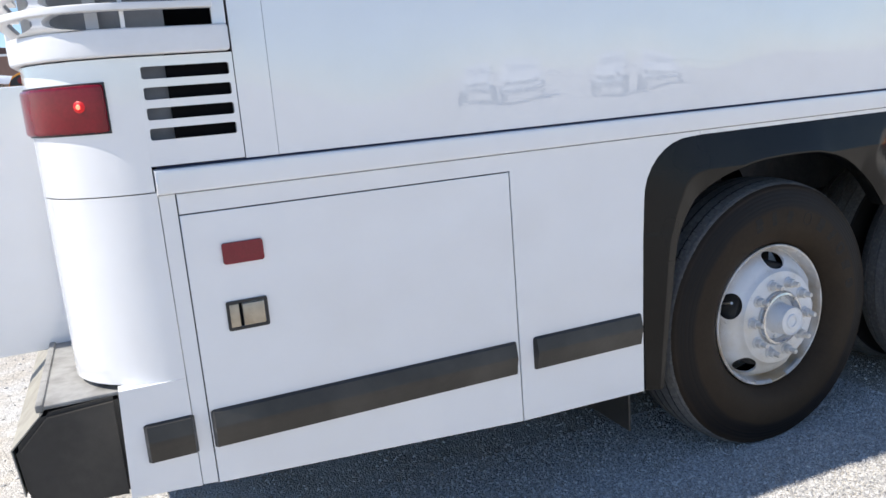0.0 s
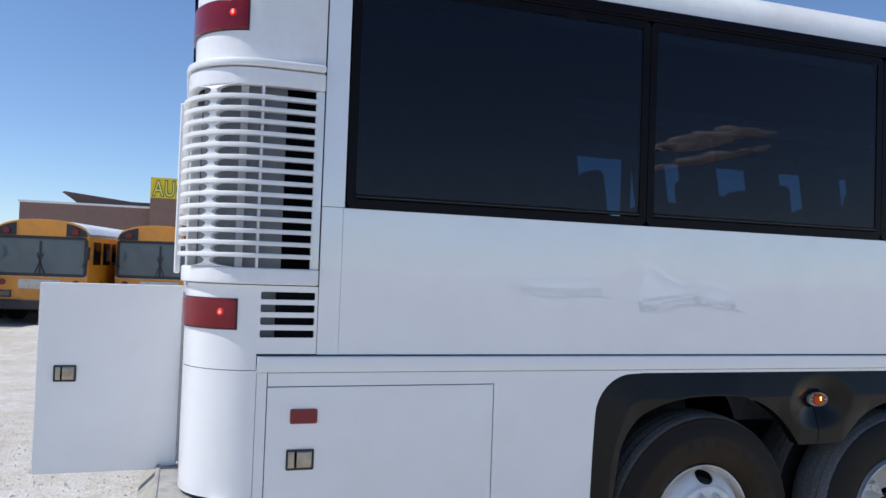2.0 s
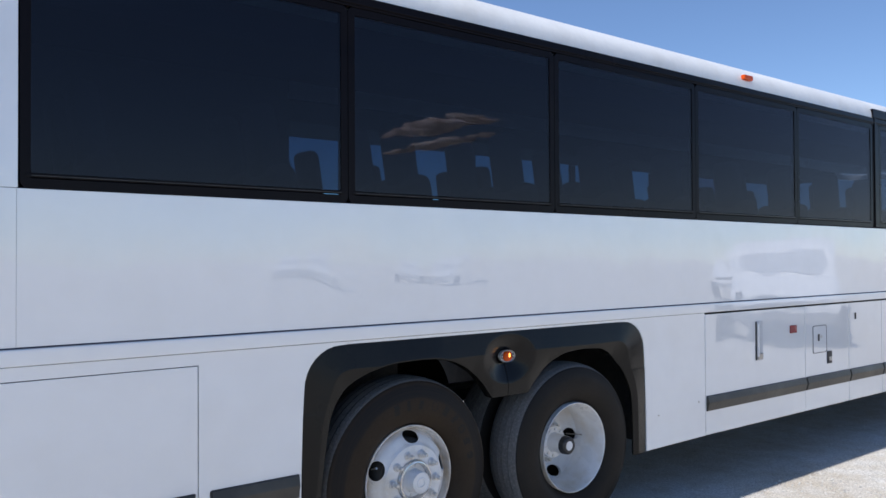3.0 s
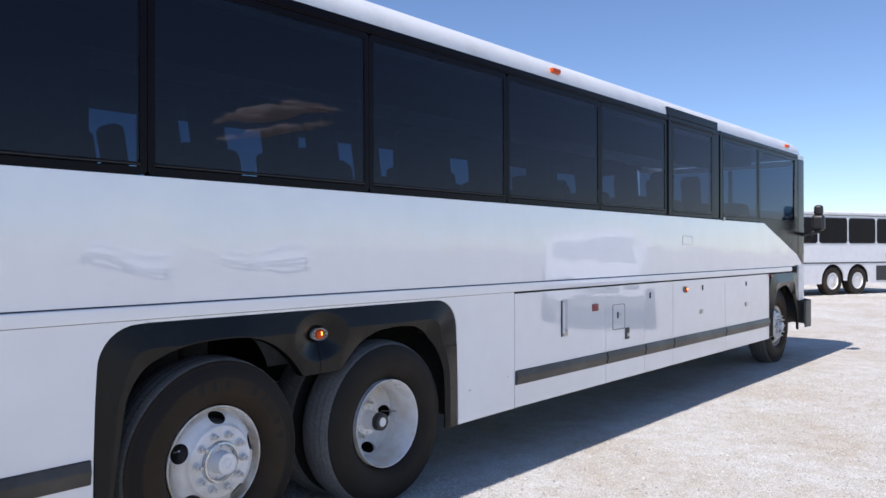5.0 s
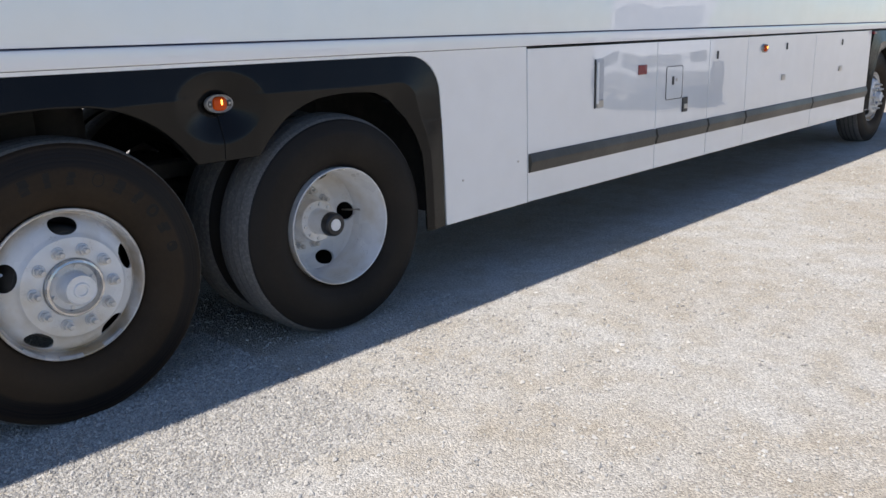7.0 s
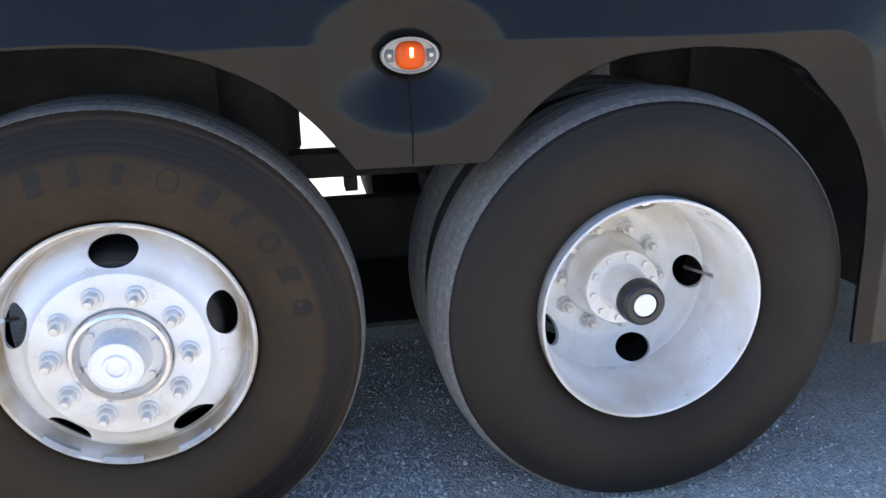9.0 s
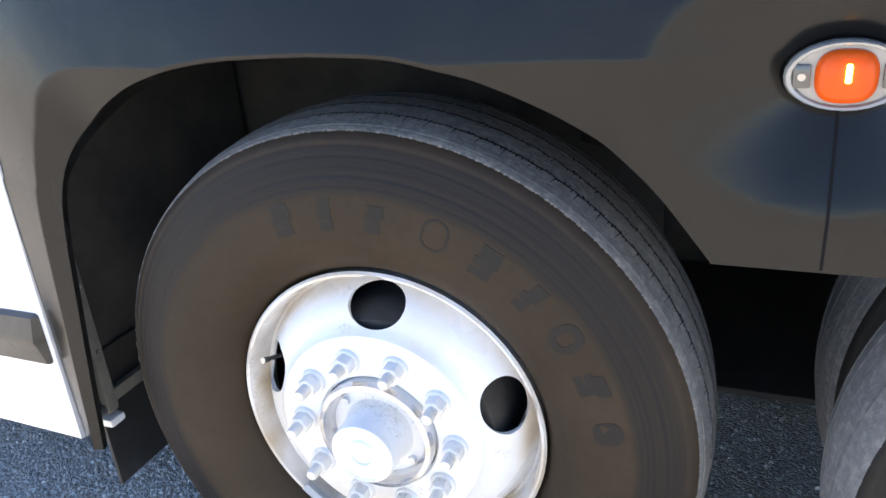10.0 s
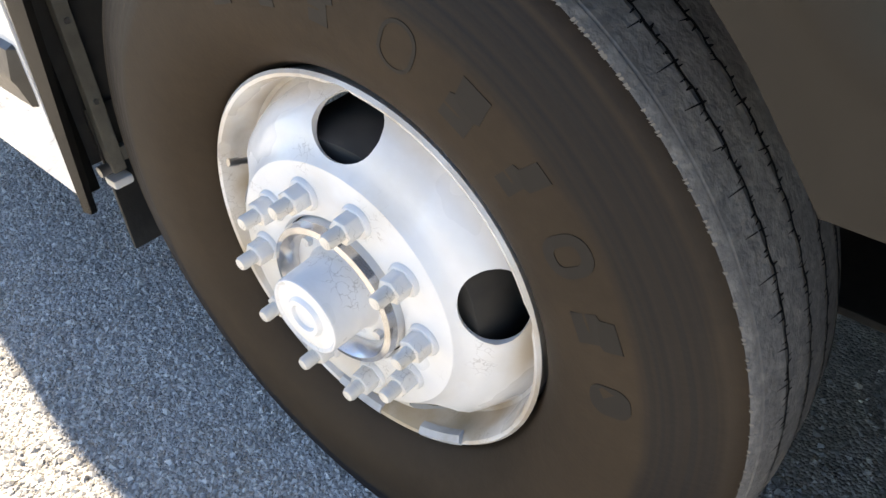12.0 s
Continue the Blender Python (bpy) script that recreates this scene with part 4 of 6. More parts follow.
def roof_line(t):
    """Half the roof's section, from the eave (t = 0) to the crown (t = 1): inset and height."""
    pts = [(0.0, SIDE_TOP), (0.002, 3.09), (0.014, 3.133), (0.038, 3.175), (0.08, 3.215), (0.15, 3.252), (0.28, 3.295), (0.5, 3.330), (0.8, 3.36), (WIDE / 2, 3.38)]
    return pts[int(round(t * (len(pts) - 1)))]


def build_roof():
    bm = bmesh.new()
    stations = [(-2.55, 0.26, -0.16), (-2.53, 0.16, -0.07), (-2.46, 0.07, -0.03), (-2.34, 0.015, -0.01), (-2.25, 0, 0), (0, 0, 0), (3, 0, 0), (6, 0, 0), (9.7, 0, 0), (10.05, 0.02, -0.01),
                (10.30, 0.08, -0.04), (10.48, 0.18, -0.10), (10.58, 0.32, -0.20)]
    half_n = 10
    cols = []
    for x, inset, drop in stations:
        left = [roof_line(k / (half_n - 1)) for k in range(half_n)]
        col = []
        for y, z in left:
            col.append((x, y + inset * (1 - y / (WIDE / 2)), SIDE_TOP + (z - SIDE_TOP) * (1 + drop / 0.42)))
        col += [(x_, WIDE - y_, z_) for x_, y_, z_ in reversed(col[:-1])]
        cols.append([bm.verts.new(c) for c in col])
    for a, b in zip(cols, cols[1:]):
        for i in range(len(a) - 1):
            bm.faces.new((a[i], a[i + 1], b[i + 1], b[i]))
    bm.faces.new(cols[0])
    bm.faces.new(list(reversed(cols[-1])))
    bmesh.ops.recalc_face_normals(bm, faces=list(bm.faces))
    part("roof", bm, ROOF_WHITE, coach, "white roof with rounded eaves")


build_roof()
for rx in (3.17, 9.4):
    part("roof_marker_lamp", box(rx - 0.06, rx + 0.06, -0.022, 0.02, 3.108, 3.148, 0.010), AMBER_LENS, coach, "amber marker lamp on the roof edge")


# front end
def front_path(off, x_start, y_end, r=0.55, front=10.70, n=10):
    cx, cy = front - r, r
    pts = [(x_start, -off)]
    for k in range(n + 1):
        a = radians(270 + 90 * k / n)
        pts.append((cx + (r + off) * math.cos(a), cy + (r + off) * math.sin(a)))
    pts.append((front + off, y_end))
    return pts


def mirrored_band(name, x_start, z0, z1, mat_, label="", off=0.0, r=0.55, front=10.70, thick=0.03, bevel=0.004):
    o = front_path(off, x_start, WIDE / 2, r, front)
    i = front_path(off - thick, x_start, WIDE / 2, r, front)
    o += [(x, WIDE - y) for x, y in reversed(o[:-1])]
    i += [(x, WIDE - y) for x, y in reversed(i[:-1])]
    return part(name, band(o, i, z0, z1, bevel=bevel), mat_, coach, label)


mirrored_band("front_fascia", 9.96, 0.86, 1.40, WHITE_DULL, "white front fascia")
mirrored_band("dash_panel", 10.12, 1.403, 1.75, BAND)
mirrored_band("windshield", 9.97, 1.753, 2.95, GLASS_LIGHT, "wraparound windshield", thick=0.012, bevel=0)
mirrored_band("front_header", 9.92, 2.953, SIDE_TOP, WHITE_DULL)
mirrored_band("front_bumper", 9.98, 0.46, 0.855, BRACKET, "dark grey front bumper", off=0.10)
part("corner_pillar", band(front_path(0.004, 9.93, 0.02)[:3], front_path(-0.03, 9.93, 0.02)[:3], 1.56, 2.985), BAND, coach)
part("windshield_post", box(10.68, 10.72, WIDE / 2 - 0.03, WIDE / 2 + 0.03, 1.75, 2.95), BAND, coach)


def door_mirror():
    m = part("door_mirror", box(10.18, 10.28, -0.275, -0.145, 2.14, 2.30, 0.045, 4), BLACK_PLASTIC, coach, "black mirror housing on an arm")
    part("spot_mirror", box(10.17, 10.29, -0.30, -0.115, 1.91, 2.150, 0.05, 4), BLACK_PLASTIC, m)
    part("mirror_arm", rod((10.25, -0.21, 1.90), (10.20, 0.06, 1.84), 0.028), BLACK_PLASTIC, m)
    part("mirror_arm", rod((10.24, -0.21, 2.25), (10.26, -0.21, 1.88), 0.016), BLACK_PLASTIC, m)


door_mirror()

# rear bumper: a worn black rubber block with a chamfered face and a sloping top
def rear_bumper():
    bm = bmesh.new()
    prof = [(-2.43, 0.480), (-2.672, 0.492), (-2.690, 0.545), (-2.702, 0.680), (-2.618, 0.764), (-2.43, 0.773)]
    ys = [(0.045, 0.97), (0.10, 1.0), (0.5, 1.0), (WIDE - 0.1, 1.0)]
    cols = [[bm.verts.new((-2.43 + (x + 0.0 + 2.43) * f, y, z)) for x, z in prof] for y, f in ys]
    for a, b in zip(cols, cols[1:]):
        for i in range(len(prof)):
            j = (i + 1) % len(prof)
            bm.faces.new((a[i], a[j], b[j], b[i]))
    bm.faces.new(cols[0])
    bm.faces.new(list(reversed(cols[-1])))
    bmesh.ops.recalc_face_normals(bm, faces=list(bm.faces))
    bmesh.ops.bevel(bm, geom=list(bm.edges), offset=0.012, segments=2, affect="EDGES", clamp_overlap=True)
    b = part("rear_bumper", bm, RUBBER, coach, "worn black rubber rear bumper with a grey top")
    top = part("bumper_top", box(-2.628, -2.31, 0.062, WIDE - 0.12, 0.770, 0.782, 0.004), BUMPER_TOP, b, "scuffed grey bumper top")
    face = [(-2.6165, 0.7675), (-2.7055, 0.6805), (-2.6935, 0.545), (-2.690, 0.545), (-2.702, 0.6785), (-2.6155, 0.764)]
    bm = bmesh.new()
    ends = [[bm.verts.new((x, y, z)) for x, z in face] for y in (0.056, WIDE - 0.11)]
    for i in range(6):
        j = (i + 1) % 6
        bm.faces.new((ends[0][i], ends[0][j], ends[1][j], ends[1][i]))
    for e in ends:
        bm.faces.new(e)
    bmesh.ops.recalc_face_normals(bm, faces=list(bm.faces))
    part("bumper_face", bm, FADED, b, "sun-faded tan rear face of the bumper")
    part("bumper_lip", box(-2.632, -2.612, 0.058, WIDE - 0.12, 0.766, 0.789, 0.005), BUMPER_TOP, top)


rear_bumper()

# open rear engine door
door = part("rear_engine_door", box(-3.160, -2.545, 0.675, 0.705, 0.765, 1.632, 0.006), WHITE, coach, "white rear engine door standing open")
latch(-3.088, 1.182, 0.095, 0.075, door)
for ob in [o for o in door.children]:
    ob.location.y = 0.675
part("hinge", rod((-2.540, 0.690, 0.80), (-2.540, 0.690, 1.60), 0.012), STEEL, door)


# ---- wheels ----
def nut_mesh():
    bm = bmesh.new()
    revolve([(0.0, -0.006), (0.021, -0.006), (0.0235, -0.002), (0.0235, 0.0)], 20, bm=bm)
    own = bmesh.new()
    bmesh.ops.create_cone(own, cap_ends=True, segments=6, radius1=0.0190, radius2=0.0182, depth=0.024)
    bmesh.ops.bevel(own, geom=list(own.edges), offset=0.0012, segments=1, affect="EDGES")
    bmesh.ops.transform(own, matrix=Matrix.Translation((0, -0.016, 0)) @ Matrix.Rotation(radians(90), 4, "X"), verts=list(own.verts))
    merged(bm, own)
    revolve([(0.0, -0.052), (0.0085, -0.052), (0.0105, -0.048), (0.0105, -0.02)], 14, bm=bm)
    return mesh_from("lug_nut", bm, RIM)


NUT_MESH = nut_mesh()


def pierced(bm, holes, radius, name, depth_span, mat_, tilt=0, stretch=0.0):
    """The mesh with round holes bored along y at the given (x, z)."""
    body = new("tmp_body", mesh_from(name, bm, mat_))
    cut = bmesh.new()
    mid_d = (depth_span[0] + depth_span[1]) / 2
    for hx, hz in holes:
        way = Vector((hx, 0, hz)).normalized() * math.sin(radians(tilt)) + Vector((0, -math.cos(radians(tilt)), 0))
        p = Vector((hx, mid_d, hz))
        one = rod(p - way * 0.05, p + way * 0.05, radius, 36)
        across = Vector((-hz, 0, hx)).normalized()
        for v in one.verts:
            v.co += across * (v.co - p).dot(across) * stretch
        merged(cut, one)
    cutter = new("tmp_cutter", mesh_from("tmp_cutter", cut, mat_))
    mod = body.modifiers.new("bore", "BOOLEAN")
    mod.operation, mod.object, mod.solver = "DIFFERENCE", cutter, "EXACT"
    bpy.context.view_layer.update()
    me = bpy.data.meshes.new_from_object(body.evaluated_get(bpy.context.evaluated_depsgraph_get()))
    for o in (body, cutter):
        bpy.data.objects.remove(o)
    me.name = name
    for p in me.polygons:
        p.use_smooth = True
    me.set_sharp_from_angle(angle=radians(32))
    if not me.materials:
        me.materials.append(mat_)
    return me


def tyre_profile(side, squeeze=1.0, inset=0.0, groove=0.0013):
    """Outer sidewall (radius, y) from the bead to the shoulder; side: y of the fullest bulge."""
    pts = [(0.288, 0.070), (0.298, 0.050), (0.304, 0.040), (0.312, 0.030), (0.335, 0.012), (0.365, 0.002), (0.395, 0.000), (0.420, 0.001), (0.434, 0.0025), (0.446, 0.0045)]
    for k in range(5):
        r = 0.4515 + 0.0142 * k
        low = 0.0042 + 0.0155 * ((r - 0.446) / 0.056) ** 1.35
        pts += [(r - 0.0030, low), (r, low + groove), (r + 0.0030, low + 0.0012)]
    pts += [(0.515, 0.0245), (0.521, 0.029), (0.5245, 0.033)]
    pts = [(r - inset * (r < 0.31), y) for r, y in pts]
    return [(r if r < 0.447 else 0.447 + (r - 0.447) * squeeze, side + y) for r, y in pts]


def squash(bm, low):
    """Flatten the tyre where it stands on the ground."""
    for v in bm.verts:
        if v.co.z < low:
            v.co.z = low


def build_wheel(x, at_y, kind, turn=0, lug=True, hub_z=0.510):
    """kind: 'steer' (disc proud) or 'drive' (deep dish)."""
    here = pose(x, at_y, hub_z, 0, 0, turn)
    hole_a0 = 88 if kind == "steer" else 0.5
    if kind == "steer":
        bulge, lip = 0.086, 0.131
        prof = [(0.281, lip + 0.02), (0.287, lip + 0.006), (0.289, lip), (0.285, lip - 0.004), (0.280, lip - 0.002), (0.275, lip + 0.012), (0.273, lip + 0.030), (0.269, lip + 0.050), (0.264, lip + 0.054),
                (0.259, lip + 0.046), (0.251, lip + 0.026), (0.241, lip + 0.008), (0.228, lip - 0.006), (0.214, lip - 0.014), (0.205, lip - 0.0185), (0.198, lip - 0.0235), (0.192, lip - 0.030), (0.187, lip - 0.0355), (0.181, lip - 0.037),
                (0.112, lip - 0.037), (0.108, lip - 0.032), (0.108, lip - 0.026), (0.18, lip - 0.028), (0.21, lip - 0.008), (0.245, lip + 0.022), (0.262, lip + 0.062), (0.280, lip + 0.062)]
        face, hole_r, span = lip - 0.037, 0.231, (lip - 0.035, lip + 0.035)
    else:
        bulge, lip = 0.034, 0.058
        prof = [(0.274, lip + 0.02), (0.280, lip + 0.006), (0.281, lip), (0.278, lip - 0.003), (0.274, lip + 0.000), (0.270, lip + 0.012), (0.2655, lip + 0.032), (0.263, lip + 0.060), (0.259, lip + 0.088),
                (0.253, lip + 0.112), (0.2485, lip + 0.138), (0.247, lip + 0.200), (0.2465, lip + 0.224), (0.2400, lip + 0.233), (0.2375, lip + 0.245), (0.225, lip + 0.266), (0.206, lip + 0.286),
                (0.195, lip + 0.300), (0.187, lip + 0.306), (0.180, lip + 0.307),
                (0.100, lip + 0.307), (0.100, lip + 0.320), (0.19, lip + 0.320), (0.215, lip + 0.294), (0.248, lip + 0.262), (0.262, lip + 0.230), (0.274, lip + 0.130), (0.282, lip + 0.05)]
        face, hole_r, span = lip + 0.307, 0.226, (lip + 0.22, lip + 0.32)
    holes = [(hole_r * math.cos(radians(hole_a0 + 72 * k)), hole_r * math.sin(radians(hole_a0 + 72 * k))) for k in range(5)]
    key = "wheel_" + kind
    if key not in CACHE:
        CACHE[key] = pierced(revolve(prof, 96, closed=True), holes, 0.043 if kind == "steer" else 0.040, "wheel", span, RIM_GUTTER if kind == "steer" else RIM, 34 if kind == "steer" else -25, 0.20)
    wheel = new("wheel", CACHE[key])
    wheel.parent = coach
    wheel.matrix_basis = here
    wheel["label"] = "white-painted steel disc wheel with five hand holes" if kind == "steer" else "white deep-dish steel drive wheel"

    def sub(name, make, mat_, label=""):
        k2 = name + kind
        if k2 not in CACHE:
            CACHE[k2] = mesh_from(name, make(), mat_)
        ob = new(name, CACHE[k2])
        ob.parent = wheel
        if label:
            ob["label"] = label
        return ob

    thick = 0.300
    edge_r, top_r = (0.5275, 0.5465) if kind == "steer" else (0.504, 0.530)
    squeeze = (edge_r - 0.447) / 0.0775

    def side_walls(start=0.0):
        p = [q for q in tyre_profile(bulge + start, squeeze, *((0.003, 0.0013) if kind == "steer" else (0.009, 0.0008)))]
        inner = [(r, bulge + start + thick - (y - bulge - start)) for r, y in p]
        bm = revolve(p, 96)
        revolve(inner, 96, bm=bm)
        squash(bm, -hub_z + 0.002)
        return bm

    def tread(start=0.0):
        y0, y1 = bulge + start + 0.033, bulge + start + thick - 0.033
        mid_y = (y0 + y1) / 2

        def crown(y):
            return top_r - (top_r - 0.003 - edge_r) * abs((y - mid_y) / (y1 - mid_y)) ** 2.4

        pts = [(edge_r, y0), (edge_r + 0.003, y0 + 0.003), (crown(y0 + 0.010), y0 + 0.010), (crown(y0 + 0.010) - 0.004, y0 + 0.0112), (crown(y0 + 0.014) - 0.004, y0 + 0.0124), (crown(y0 + 0.014), y0 + 0.0136)]
        for c in np.linspace(y0 + 0.048, y1 - 0.048, 4):
            pts += [(crown(c - 0.024), c - 0.024), (crown(c) + 0.0005, c - 0.0034), (crown(c) - 0.010, c - 0.0028), (crown(c) - 0.010, c + 0.0028), (crown(c) + 0.0005, c + 0.0034)]
        pts += [(crown(y1 - 0.012), y1 - 0.012), (edge_r + 0.003, y1 - 0.003), (edge_r, y1)]
        bm = revolve(pts, 120)
        squash(bm, -hub_z + 0.001)
        return bm

    # black strips laid over the tread, painting the shade of its grooves and sipes
    def sipe_shade(start=0.0):
        bm = bmesh.new()
        y0, y1 = bulge + start + 0.033, bulge + start + thick - 0.033
        mid_y = (y0 + y1) / 2
        rng = random.Random(5)

        def cut(a, ya, yb, d, slant=0.0):
            rr = []
            for yy in (ya, yb):
                rr.append(top_r - (top_r - 0.003 - edge_r) * abs((yy - mid_y) / (y1 - mid_y)) ** 2.4 + 0.0010)
            q = [(rr[0], ya, -d), (rr[0], ya, d), (rr[1], yb, d * 0.3 + slant), (rr[1], yb, -d * 0.3 + slant)]
            bm.faces.new([bm.verts.new((r * math.cos(a + s / r), yy, r * math.sin(a + s / r))) for r, yy, s in q])

        for g, c in enumerate(np.linspace(y0 + 0.048, y1 - 0.048, 4)):
            ring = top_r - (top_r - 0.003 - edge_r) * abs((c - mid_y) / (y1 - mid_y)) ** 2.4 + 0.0012
            last = None
            for k in range(481):
                t = 2 * math.pi * k / 480
                sway = 0.0010 * (1 if (k // 3) % 2 else -1)
                pair = None
                if math.sin(t) > -0.92:
                    pair = [bm.verts.new((ring * math.cos(t), c + sway + s * rng.uniform(0.0010, 0.0024), ring * math.sin(t))) for s in (-1, 1)]
                if pair and last:
                    bm.faces.new((last[0], last[1], pair[1], pair[0]))
                last = pair
            for k in range(420):
                a = 2 * math.pi * (k + rng.uniform(-0.3, 0.3)) / 420
                if math.sin(a) < -0.9:
                    continue
                side = 1 if (k // 2) % 2 else -1
                cut(a, c, c + side * rng.uniform(0.0050, 0.0085), rng.uniform(0.0008, 0.0020), rng.uniform(-0.002, 0.002))
                if k % 5 == (0, 2, 4, 1)[g]:
                    reach = rng.uniform(0.014, 0.023) if g in (0, 3) else rng.uniform(0.009, 0.014)
                    cut(a, c, c - reach * (1 if g < 2 else -1), 0.0010, rng.uniform(0.001, 0.005))
        return bm

    sub("tyre", side_walls, SIDEWALL_TAG if kind == "steer" else SIDEWALL_DRIVE, "black truck tyre with a dusty brown sidewall" if kind == "steer" else "dark worn truck tyre")
    sub("tread", tread, TREAD)
    if kind == "steer":
        tagged(sub("tread_cut", sipe_shade, GAP), kind="stuff")

    def chips():
        """Pale torn rubber along the outer edge of the tread."""
        bm = bmesh.new()
        rng = random.Random(9)
        y0 = bulge + 0.033
        for k in range(760):
            a = 2 * math.pi * rng.random()
            if math.sin(a) < -0.9 or rng.random() < 0.35 + 0.3 * math.sin(5 * a):
                continue
            half_w, rise = rng.uniform(0.0006, 0.0024) / edge_r, rng.uniform(0.0003, 0.0014)
            pts = [(edge_r - 0.002, y0 - 0.0008, -half_w), (edge_r - 0.001, y0 - 0.0010, half_w), (edge_r + 0.0015 + rise, y0 + 0.0006, half_w * 0.6), (edge_r + 0.0018, y0 + 0.0012, -half_w * 0.7)]
            bm.faces.new([bm.verts.new((r * math.cos(a + s), y, r * math.sin(a + s))) for r, y, s in pts])
        return bm

    tagged(sub("tread_edge_chip", chips, CHIP), kind="stuff")
    if kind == "drive":
        sub("inner_tyre", lambda: side_walls(0.335), SIDEWALL_DRIVE)
        sub("inner_tread", lambda: tread(0.335), TREAD)

    def mark(k):
        wide = (0.020, 0.011, 0.017, 0.022, 0.020, 0.015, 0.023, 0.021, 0.020)[k]
        lo_y, hi_y, tall = bulge - 0.0006, bulge + 0.005, 0.0265
        if k in (3, 6):
            return framed(-wide, wide, -tall, tall, 0.0125 if k == 6 else 0.004, 0.021, lo_y, hi_y)
        if k == 8:
            return plate(rounded_rect(-wide, wide, -tall, tall * 0.72, 0.016), lo_y, hi_y)
        lean, top = (0.003 if k % 2 else -0.003), tall * (0.74 if k in (2, 7) else 1.0)
        notch = (0.35, 0.0, 0.5, 0, 0.25, 0.45, 0, 0.3)[k] * wide
        block = [(-wide, -tall), (wide - notch, -tall), (wide - notch, -tall * 0.1), (wide, 0.0), (wide + lean, top), (-wide + notch + lean, top), (-wide + notch, tall * 0.2), (-wide, tall * 0.1)]
        return plate(block, lo_y, hi_y)

    def laid_mark(k):
        wall = tyre_profile(bulge, squeeze, 0.003)
        bm, mid = mark(k), bulge + 0.002
        for v in bm.verts:
            on = float(np.interp(0.4055 + v.co.z, [q[0] for q in wall], [q[1] for q in wall]))
            v.co.y = on - 0.0007 if v.co.y < mid else on + 0.004
        return bm

    if kind == "steer" and lug:
        for k in range(9):
            a = radians((106.4, 95.2, 83.2, 69.4, 57.2, 46.0, 34.4, 22.6, 10.3)[k])
            ob = sub("sidewall_mark" + " " * k, lambda: laid_mark(k), TYRE_MARK)
            ob.name = "sidewall_mark"
            ob.matrix_basis = Matrix.Rotation(-(a - math.pi / 2), 4, "Y") @ Matrix.Translation((0, 0, 0.4055))
    if lug:
        for k in range(10):
            a = radians(-1.8 + 36 * k)
            nut = new("lug_nut", NUT_MESH)
            nut.parent = wheel
            nut.matrix_basis = pose(0.1429 * math.cos(a), face, 0.1429 * math.sin(a), 0, 17 * k, 0)

    def bolts(r, count, y, size):
        for k in range(count):
            a = 2 * math.pi * (k + 0.3) / count
            ob = sub("hub_bolt", lambda: rod((0, 0.002, 0), (0, -0.009, 0), size, 6), RIM)
            ob.matrix_basis = pose(r * math.cos(a), y, r * math.sin(a))

    if kind == "steer":
        sub("hub", lambda: revolve([(0.108, face + 0.03), (0.104, face - 0.012), (0.099, face - 0.016), (0.094, face - 0.012), (0.090, face + 0.006), (0.078, face + 0.008), (0.064, face + 0.004), (0.0585, face - 0.004),
                                    (0.0570, face - 0.062), (0.0555, face - 0.066), (0.0535, face - 0.0665), (0.050, face - 0.0635), (0.030, face - 0.0635), (0.0265, face - 0.069), (0.020, face - 0.069),
                                    (0.018, face - 0.064), (0.0, face - 0.064)], 56), RIM, "white hub with an oil cap")
        sub("hub_ring", lambda: revolve([(0.107, face - 0.008), (0.104, face - 0.019), (0.096, face - 0.021), (0.090, face - 0.010), (0.086, face + 0.006)], 56), CHROME)
        bolts(0.077, 6, face + 0.008, 0.0075)
    else:
        sub("hub", lambda: revolve([(0.124, face + 0.02), (0.122, face - 0.020), (0.117, face - 0.027), (0.104, face - 0.036), (0.098, face - 0.052), (0.094, face - 0.092), (0.103, face - 0.098), (0.103, face - 0.116), (0.100, face - 0.121),
                                    (0.066, face - 0.121), (0.061, face - 0.128), (0.058, face - 0.222), (0.0, face - 0.224)], 56), RIM, "white drive hub")
        bolts(0.084, 10, face - 0.121, 0.0095)
        sub("hub_cap", lambda: revolve([(0.059, face - 0.216), (0.0595, face - 0.222), (0.055, face - 0.252), (0.047, face - 0.260), (0.034, face - 0.260), (0.031, face - 0.254), (0.0, face - 0.254)], 40), BLACK_PLASTIC, "black rubber hub cap")
        sub("cap_disc", lambda: revolve([(0.029, face - 0.253), (0.029, face - 0.2585), (0.0, face - 0.2585)], 32), RIM)
    if kind == "steer" and lug:
        def weight():
            own = bmesh.new()
            rows = []
            for j in range(9):
                a = radians(-9 + 18 * j / 8)
                rows.append([own.verts.new((r * math.cos(a), y, r * math.sin(a))) for r, y in ((0.272, lip + 0.012), (0.273, lip + 0.001), (0.281, lip - 0.006), (0.287, lip - 0.004), (0.286, lip + 0.004))])
            for p, q in zip(rows, rows[1:]):
                for i in range(4):
                    own.faces.new((p[i], p[i + 1], q[i + 1], q[i]))
            own.faces.new(rows[0])
            own.faces.new(list(reversed(rows[-1])))
            bmesh.ops.recalc_face_normals(own, faces=list(own.faces))
            return own

        for a in (233, 262, 297):
            ob = sub("balance_weight", weight, WEIGHT, "grey wheel weight clipped to the rim")
            ob.matrix_basis = Matrix.Rotation(-radians(a), 4, "Y")
    va = radians(hole_a0 + (72 if kind == "steer" else 0))
    d = Vector((math.cos(va), 0, math.sin(va)))
    y_v = span[0] + 0.07

